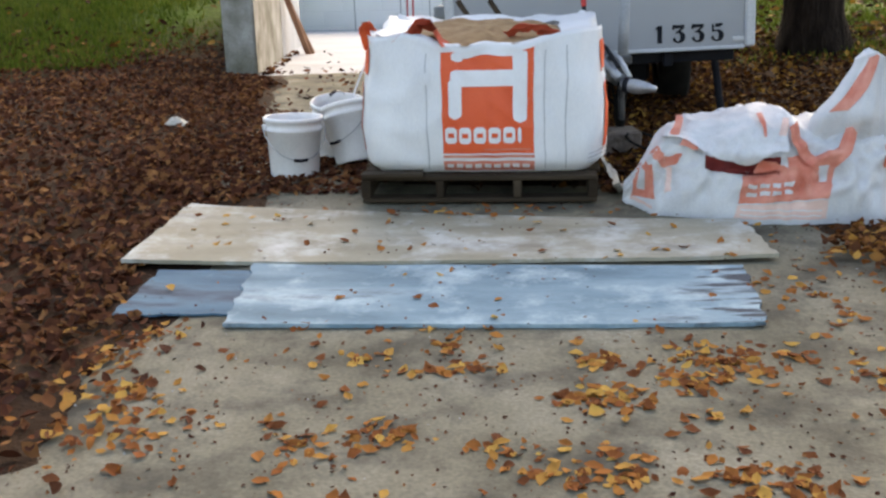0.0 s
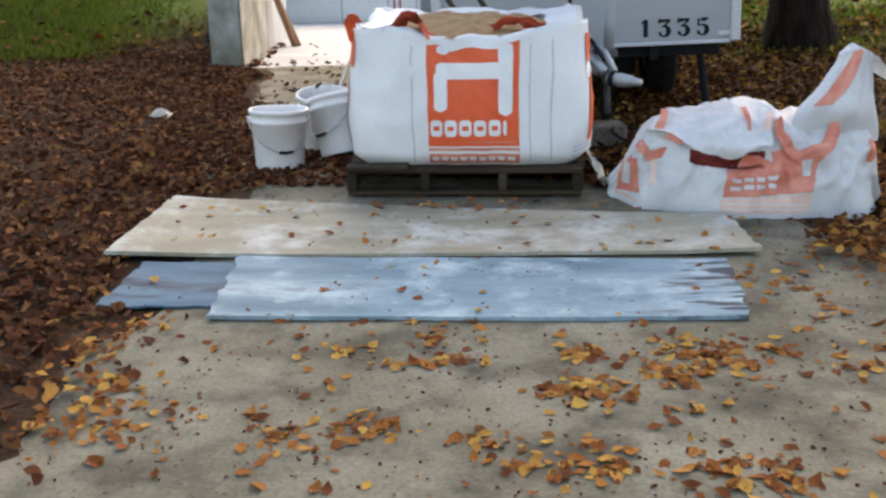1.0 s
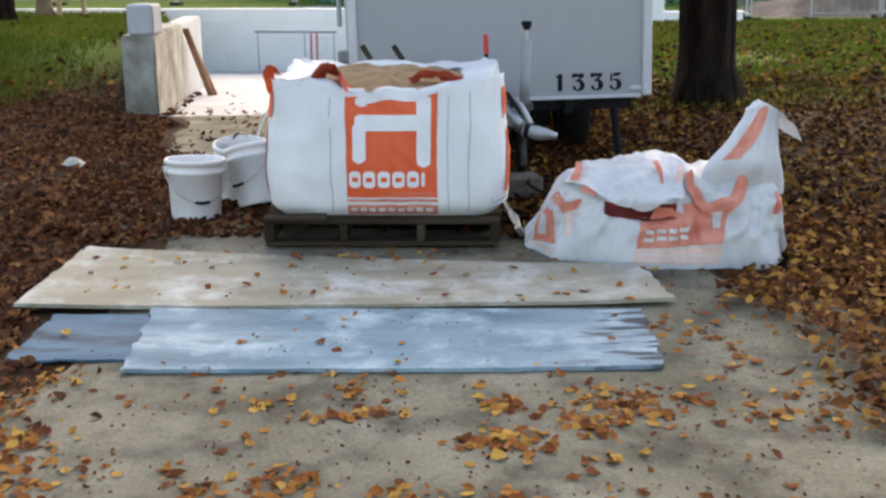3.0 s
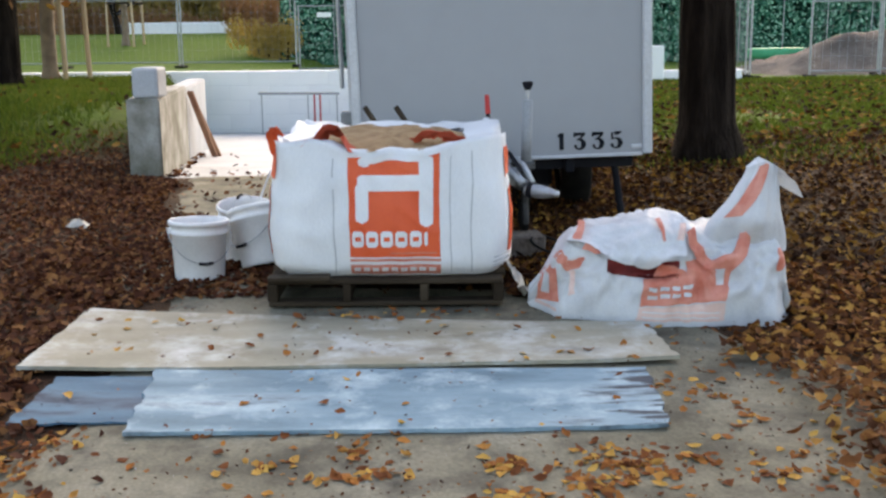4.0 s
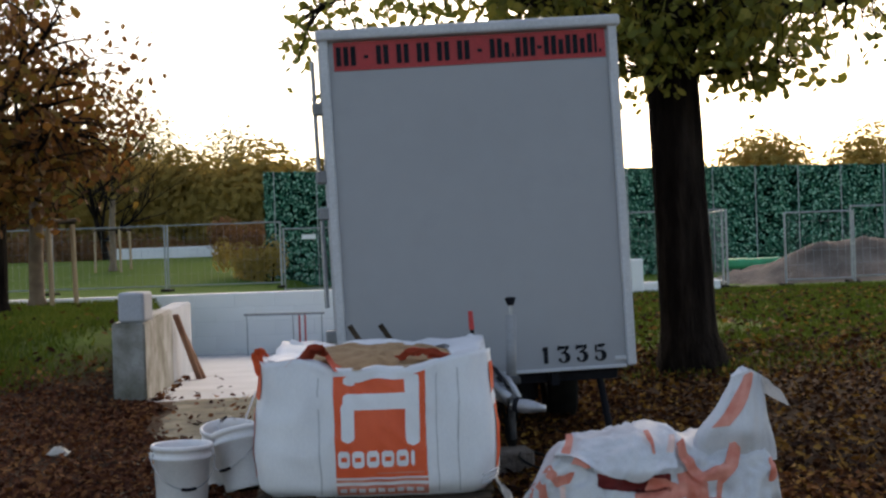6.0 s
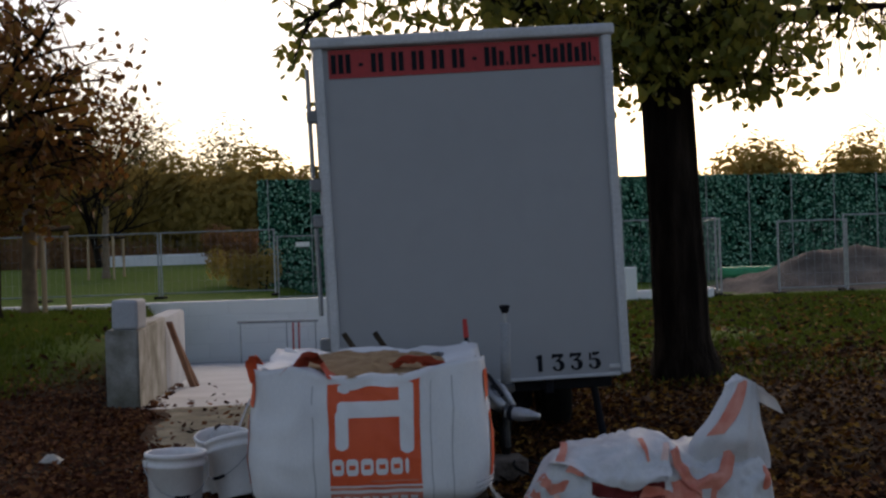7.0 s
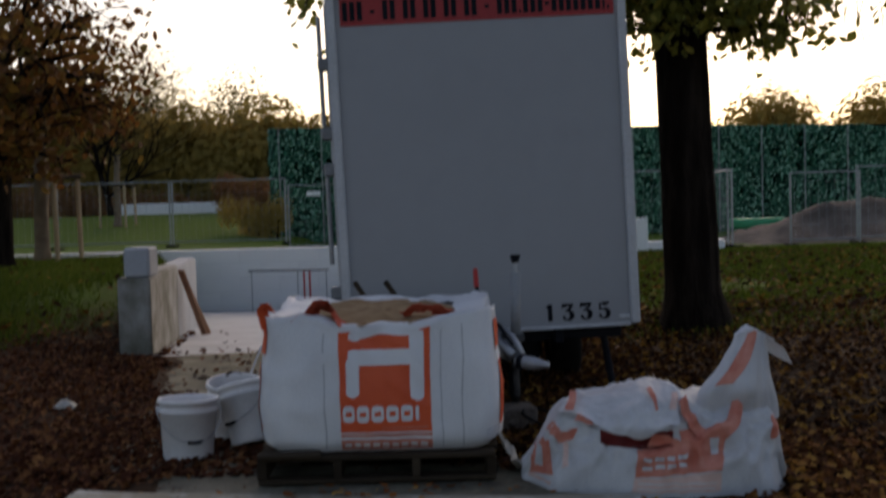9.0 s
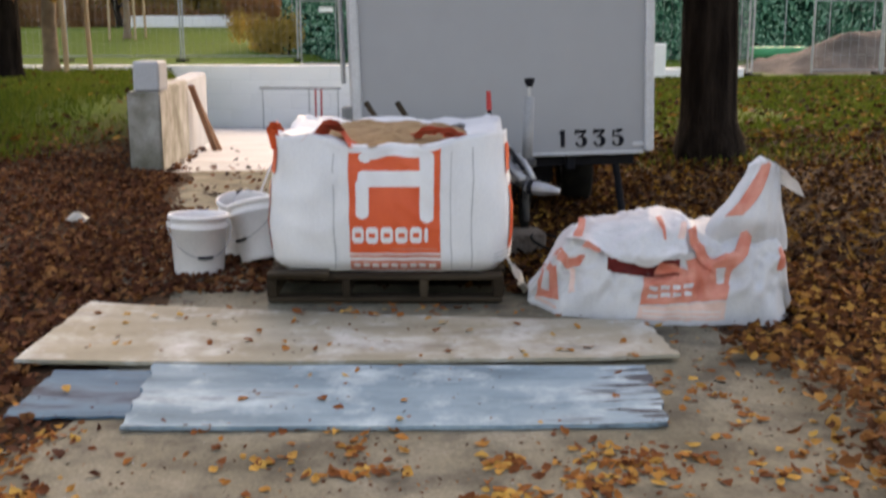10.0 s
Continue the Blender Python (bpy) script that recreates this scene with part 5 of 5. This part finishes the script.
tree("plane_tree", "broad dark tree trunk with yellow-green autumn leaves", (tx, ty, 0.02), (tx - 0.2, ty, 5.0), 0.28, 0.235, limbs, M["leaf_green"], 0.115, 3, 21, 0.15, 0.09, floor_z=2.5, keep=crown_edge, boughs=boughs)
lx, ly = -6.92, 16.6
limbs = [((lx, ly, 1.9), (0.7, -0.5, 0.5), 0.08, 1.7), ((lx, ly, 2.2), (-0.8, -0.2, 0.6), 0.08, 2.0), ((lx, ly, 2.6), (0.1, -0.8, 0.7), 0.08, 2.0), ((lx, ly, 2.8), (0.6, 0.6, 0.8), 0.08, 2.0),
         ((lx, ly, 3.2), (0.2, 0, 1), 0.09, 2.2), ((lx, ly, 3.0), (0.9, -0.2, 0.7), 0.07, 1.9)]
tree("chestnut_tree", "tree with rusty brown autumn leaves on the lawn", (lx, ly, 0.48), (lx + 0.1, ly, 3.6), 0.19, 0.12, limbs, M["leaf_brown"], 0.155, 4, 5, 0.25, 0.17, floor_z=1.75, keep=lambda q, r: q.x < -6.0 + 0.5 * turb(q.y, q.z, 2.0, 1.5) or r.random() < 0.13)


def staked_tree(x, y, label, h=4.5, crown=True, seed=1):
    rng = random.Random(seed)
    z = ground_z(x, y)
    t = thing("staked_tree", label, "tree", group="young staked trees")
    bm = blank()
    trunk_mesh(bm, (x, y, z), (x + 0.05, y, z + 2.6), 0.13, 0.1, rng, 0.03)
    part("trunk", bm, M["matting"], t, "trunk wrapped in brown matting", True)
    for dx, dy in ((-0.55, -0.3), (0.42, -0.42), (0.6, 0.25)):
        bm = blank()
        tube(bm, [(x + dx, y + dy, z - 0.05), (x + dx * 0.95, y + dy, z + 1.52)], 0.045, 8)
        part("stake", bm, M["pale_wood"], t, "round pine stake")
    for (ax, ay), (bx, by) in (((-0.55, -0.3), (0.42, -0.42)), ((0.42, -0.42), (0.6, 0.25)), ((0.6, 0.25), (-0.55, -0.3))):
        bm = blank()
        tube(bm, [(x + ax * 1.05, y + ay, z + 1.47), (x + bx * 1.05, y + by, z + 1.5)], 0.04, 6)
        part("crossbar", bm, M["old_wood"], t)
    if crown:
        tips = []
        for k in range(7):
            bm = blank()
            grow(bm, rng, (x + 0.05, y, z + 2.0 + 0.15 * k), (math.cos(2.4 * k), math.sin(2.4 * k), 0.7), 0.035, 1.5, 1, tips, -0.1)
            part("limb", bm, M["bark"], t, "", True)
        if crown == "leaves":
            places = [(p + Vector((rng.gauss(0, 0.2), rng.gauss(0, 0.2), rng.gauss(0, 0.2))), (rng.uniform(-1, 1), -1, rng.uniform(-1, 1)), 0.14) for p, d in tips for _ in range(5)]
            c = leaf_mesh("crown", places, M["leaf_brown"], rng)
            c.parent = t
    return t


staked_tree(-7.15, 18.9, "young tree with a wrapped trunk between pine stakes", crown="leaves", seed=3)
staked_tree(-12.3, 40.0, "young bare tree between pine stakes behind the fence", crown=True, seed=8)
staked_tree(-10.2, 19.2, "young tree with a wrapped trunk beside another", crown="leaves", seed=4)


def clump(name, label, centre, size, mat, count, leaf, seed, category="shrub"):
    """A bush of many leaves over a lumpy volume."""
    rng = random.Random(seed)
    places = []
    lumps = [(Vector((rng.uniform(-0.8, 0.8) * size[0], rng.uniform(-0.5, 0.5) * size[1], rng.uniform(0.25, 0.8) * size[2])), rng.uniform(0.35, 0.6)) for _ in range(9)]
    for k in range(count):
        c, r = lumps[k % 9]
        d = Vector((rng.gauss(0, 1), rng.gauss(0, 1), rng.gauss(0, 1))).normalized() * (rng.random() ** 0.4)
        p = c + Vector((d.x * size[0] * r, d.y * size[1] * r, d.z * size[2] * r))
        p.z = max(0.05, p.z)
        places.append((Vector(centre) + p, (d.x, d.y - 0.4, d.z + 0.3), leaf * rng.uniform(0.6, 1.4)))
    if category != "treetop":
        bush = thing(name, label, category)
        leaf_mesh("foliage", places, mat, rng, 0, True).parent = bush
        for c, r in lumps[:5]:
            bm = blank()
            foot = Vector(centre) + Vector((c.x * 0.8, c.y * 0.5, -0.6))
            tube(bm, [foot, foot.lerp(Vector(centre) + c, 0.6), Vector(centre) + c], [0.06, 0.04, 0.015], 6)
            part("stem", bm, M["bark"], bush, "", True)
        return bush
    t = thing("background_tree", label, "tree", group="trees beyond the fences")
    bm = blank()
    trunk_mesh(bm, (centre[0], centre[1], 0), (centre[0], centre[1], size[2] * 0.7), 0.2, 0.08, rng)
    part("trunk", bm, M["bark"], t, "", True)
    leaf_mesh("crown", places, mat, rng, 0, True).parent = t
    return t


clump("hedge", "olive green hedge behind the site fence", (-12.5, 51, 0.9), (5.5, 2.5, 4.6), M["hedge"], 26000, 0.36, 1)
clump("hedge", "olive brown hedge beside the green screen", (-8.0, 51, 0.9), (3.6, 2.5, 4.6), M["hedge"], 20000, 0.34, 2)
clump("hedge", "dense brown-green hedge at the lawn's edge", (-22, 52, 0.9), (7, 3, 4.4), M["hedge"], 24000, 0.36, 3)
clump("tree_crown", "pale thin treetops beyond the hedge", (-13.5, 56, 0), (4.5, 2.5, 8.0), M["hedge_pale"], 8500, 0.22, 4, "treetop")
clump("tree_crown", "pale yellow treetops beyond the hedge", (-18, 58, 0), (4, 2.5, 8.3), M["hedge_pale"], 7500, 0.22, 5, "treetop")
clump("tree_crown", "yellow-brown treetops behind the green screen", (21.5, 62, 0), (5.5, 3, 6.8), M["hedge"], 16000, 0.3, 6, "treetop")
clump("tree_crown", "low brown treetops behind the green screen", (12.5, 64, 0), (4.6, 3, 4.9), M["hedge"], 11000, 0.3, 7, "treetop")
clump("shrub", "russet shrubs before the far hedge", (-15, 48.5, 0.9), (5, 1.0, 1.5), M["shrub_red"], 9000, 0.13, 8)
clump("shrub", "russet shrub beside the green screen", (-8.2, 45, 0.8), (1.5, 0.8, 1.8), M["shrub_red"], 4500, 0.13, 9)
clump("shrub", "dark shrub beside the green screen", (-6.9, 38, 0.1), (1.1, 0.6, 1.5), M["hedge"], 4000, 0.11, 10)
bm = blank()
bt = []
grow(bm, random.Random(31), (-14.2, 46, 0), (0.02, 0, 1), 0.18, 5.9, 3, bt, -0.1, 0.55)
tagged(link("bare_tree", bm, M["bark"], True), "nearly bare spreading tree before the hedge", "tree")
bm = blank()
bt = []
grow(bm, random.Random(35), (24.0, 55, 0), (0.02, 0, 1), 0.14, 6.2, 3, bt, -0.1, 0.5)
tagged(link("bare_tree", bm, M["bark"], True), "bare twiggy tree above the green screen", "tree")
# pale path beyond the left fence
bm = blank()
box(bm, (-12.2, 47.2, 1.3), (4.6, 0.4, 0.65), 0.03, Matrix.Rotation(0.05, 4, "Z"))
tagged(link("wall_park", bm, M["white_block"]), "low pale wall across the far lawn", "wall", kind="structure")

# ---- grass ----


def blades(name, area, count, seed, label):
    rng = random.Random(seed)
    vs, fs = [], []
    x0, x1, y0, y1 = area
    for k in range(count):
        y = y0 + (y1 - y0) * rng.random() ** 1.3
        x = rng.uniform(x0, x1)
        u = x - shift(y)
        if RAMP_L - 0.35 < u < RAMP_R + 0.3 and y < RAMP_Y1 + 0.4:
            continue
        cover = 0.75 + 1.2 * turb(x, y, 5, 0.4) + 0.5 * smooth(12, 18, y) - 0.45 * (1 - smooth(y0, y0 + 3, y))
        if x > 0:
            cover -= 0.55 * (1 - smooth(10, 16, y))
        if rng.random() > cover:
            continue
        z, h, w = ground_z(x, y), rng.uniform(0.04, 0.1), 0.006 + 0.0006 * y
        a = rng.uniform(0, 6.283)
        dx, dy = math.cos(a) * w, math.sin(a) * w
        lx, ly = rng.gauss(0, 0.03), rng.gauss(0, 0.03)
        i = len(vs)
        vs += [(x - dx, y - dy, z - 0.01), (x + dx, y + dy, z - 0.01), (x + lx, y + ly, z + h)]
        fs.append((i, i + 1, i + 2))
    me = bpy.data.meshes.new(name)
    me.from_pydata(vs, [], fs)
    me.materials.append(M["grass"])
    return tagged(new(name, me), label, "grass", kind="stuff")


blades("grass", (-13, -2.4, 10.4, 19.9), 105000, 41, "short green lawn grass on the bank")
blades("grass", (1.2, 15, 8.0, 27), 130000, 42, "short lawn grass with fallen leaves round the tree")


# ---- fallen leaves ----
def litter(name, count, seed, place, mat, sizes, label, lift=0.012, tilt=0.25):
    rng = random.Random(seed)
    places = []
    while len(places) < count:
        p = place(rng)
        if p is None:
            continue
        x, y, z = p
        places.append(((x, y, z + lift + rng.random() * (0.008 if lift else 0.004)), (rng.gauss(0, tilt), rng.gauss(0, tilt) - 0.1, 1), rng.uniform(*sizes)))
    return tagged(leaf_mesh(name, places, mat, rng, 0.16), label, "leaves", kind="stuff")


DRIFTS = [(0.54, 3.25, 0.22, 0.10, 55), (0.38, 3.10, 0.12, 0.10, 22), (0.12, 3.24, 0.07, 0.06, 16), (0.12, 2.95, 0.13, 0.08, 30), (0.08, 2.52, 0.16, 0.10, 40), (0.51, 2.50, 0.18, 0.10, 45), (1.06, 3.20, 0.20, 0.08, 26), (-0.63, 3.25, 0.09, 0.06, 9), (-0.40, 3.14, 0.10, 0.04, 9), (-0.38, 3.37, 0.06, 0.06, 8), (-0.49, 2.70, 0.11, 0.08, 18), (-0.68, 2.61, 0.10, 0.08, 16), (-1.44, 3.45, 0.10, 0.10, 22), (-1.47, 3.22, 0.12, 0.10, 22), (-1.31, 2.93, 0.16, 0.10, 26), (0.99, 3.70, 0.06, 0.06, 10), (1.07, 3.36, 0.07, 0.06, 8), (-0.81, 2.74, 0.05, 0.06, 6), (-0.14, 2.62, 0.09, 0.06, 9), (-0.26, 3.19, 0.07, 0.06, 8), (-1.23, 2.68, 0.20, 0.16, 40), (0.41, 2.88, 0.08, 0.06, 8), (-0.54, 5.02, 0.30, 0.12, 16), (0.85, 4.01, 0.25, 0.30, 20), (0.22, 3.57, 0.30, 0.04, 12), (-0.55, 3.55, 0.30, 0.04, 10)]


def on_path(rng):
    if rng.random() < 0.66:
        cx, cy, sx, sy, w = rng.choices(DRIFTS, [d[4] for d in DRIFTS])[0]
        x, y = rng.gauss(cx, sx * 0.6), rng.gauss(cy, sy * 0.7)
    else:
        y = 1.7 + 3.5 * rng.random()
        x = rng.uniform(path_left(y), path_right(y))
    z = path_z(x, y) + 0.001
    if 3.55 < y < 4.25 and -1.65 < x < 0.72:
        if rng.random() < 0.72:
            return None
        z = 0.024
    if 4.22 < y < 5.1 and -1.87 < x < 0.87:
        if rng.random() < 0.35:
            return None
        z = 0.036
    return x, y, z


def crumbs(rng):
    y = 1.6 + 3.8 * rng.random() ** 1.2
    x = rng.uniform(path_left(y), min(2.2, path_right(y)))
    if 3.5 < y < 5.2 and -1.9 < x < 0.9 and rng.random() < 0.8:
        return None
    return x, y, path_z(x, y) if not (3.5 < y < 5.2 and -1.9 < x < 0.9) else 0.03


litter("leaf_crumbs", 2600, 57, crumbs, M["litter_dark"], (0.006, 0.02), "small brown leaf crumbs trodden into the path", 0.0, 0.25)
litter("path_leaves", 1350, 51, on_path, M["litter"], (0.018, 0.058), "yellow and brown fallen leaves scattered on the path", 0.0, 0.2)


def left_side(rng):
    y = 2.2 + 9.6 * rng.random()
    x = path_left(5.3 if y < 7.6 else min(y, 9.9)) - 5.0 * rng.random() ** 1.5 + abs(rng.gauss(0, 0.22)) * (1 - smooth(3.9, 4.3, y) * 0.8) + smooth(5.2, 5.7, y) * 0.9 * rng.random() * (1 - smooth(7.4, 8.4, y))
    u = x - shift(y)
    if y > 10 and u > -3.2:
        return None
    if x > -1.68 and 3.64 < y < 4.24 and rng.random() < 0.88:
        return None
    if rng.random() < smooth(10.2, 11.8, y) * 0.85:
        return None
    on = x > path_left(y) and y < 10
    return x, y, (path_z(x, y) - 0.006 if on else ground_z(x, y) + 0.02 * rng.random())


litter("leaf_litter", 25000, 52, left_side, M["litter_dark"], (0.03, 0.07), "deep brown leaf litter beside the path", 0.008, 0.6)


def right_side(rng):
    y = 3.0 + 9.5 * rng.random() ** 1.5
    x0 = path_right(y) if y < 5.2 else 0.9 - 0.5 * smooth(5, 6, y)
    x0 = min(x0 - 0.15, 1.5) if y < 5.2 else x0
    x = x0 + 5.5 * rng.random() ** 1.7 - abs(rng.gauss(0, 0.16 if rng.random() < 0.8 else 0.5))
    on = path_left(y) < x < path_right(y) and y < 5.5
    if on:
        return None
    return x, y, ground_z(x, y) + 0.03 * rng.random()


litter("leaf_litter", 30000, 53, right_side, M["litter_gold"], (0.035, 0.08), "golden and brown leaf litter under the tree", 0.008, 0.6)


def near_drift(rng):
    y = 3.0 + 3.0 * rng.random()
    x = 1.28 + 0.25 * turb(y, 0.4, 1.0, 1.7) + abs(rng.gauss(0, 0.75)) - abs(rng.gauss(0, 0.1))
    if x < 1.5 and y > 4.75:
        return None
    on = x < path_right(y) and y < 5.5
    return x, y, max(path_z(x, y) if on else 0.0, ground_z(x, y) + 0.03) + 0.02 * rng.random()


litter("leaf_litter", 3600, 58, near_drift, M["litter_mid"], (0.03, 0.07), "golden brown drift of leaves along the edge of the path", 0.004, 0.45)


def behind(rng):
    y = 5.45 + 4.6 * rng.random() ** 1.4
    x = rng.uniform(-2.6, 1.4)
    if x < -0.9 and y > 6.9 and rng.random() < 0.9:
        return None
    if -1.05 < x < 0.2 and y < 6.4:
        return None
    return x, y, ground_z(x, y)


litter("leaf_litter", 5500, 54, behind, M["litter_dark"], (0.035, 0.08), "dark leaf litter round the pallet and under the trailer", 0.012, 0.5)


def lawn(rng):
    y = 11 + 14 * rng.random() ** 1.5
    x = rng.uniform(1.0, 13) if rng.random() < 0.92 else rng.uniform(-10, -3.4)
    if x < 0 and (x - shift(y) > -3.2 or y > 19.8):
        return None
    return x, y, ground_z(x, y) + 0.05


litter("lawn_leaves", 4500, 55, lawn, M["litter_gold"], (0.06, 0.12), "yellow leaves scattered over the lawn", 0.01, 0.5)


def ramp_leaves(rng):
    y = 10.2 + 3.5 * rng.random() ** 2
    u = RAMP_L + 0.03 + (0.15 * rng.random() if rng.random() < 0.6 else 1.9 * rng.random())
    return u + shift(y), y, ramp_z(y)


litter("ramp_leaves", 110, 56, ramp_leaves, M["litter_dark"], (0.05, 0.09), "brown leaves along the foot of the ramp wall", 0.006, 0.4)
bm = blank()
sheet(bm, lambda u, v: (-2.78 + 0.15 * u, 7.4 + 0.1 * v, ground_z(-2.7, 7.45) + 0.03 + 0.05 * math.sin(3.1 * u) * math.sin(3.1 * v) + 0.02 * turb(u * 5, v * 5, 3)), 12, 8)
tagged(link("plastic_scrap", bm, M["rag"], True), "crumpled scrap of greyish plastic on the leaves", "plastic")
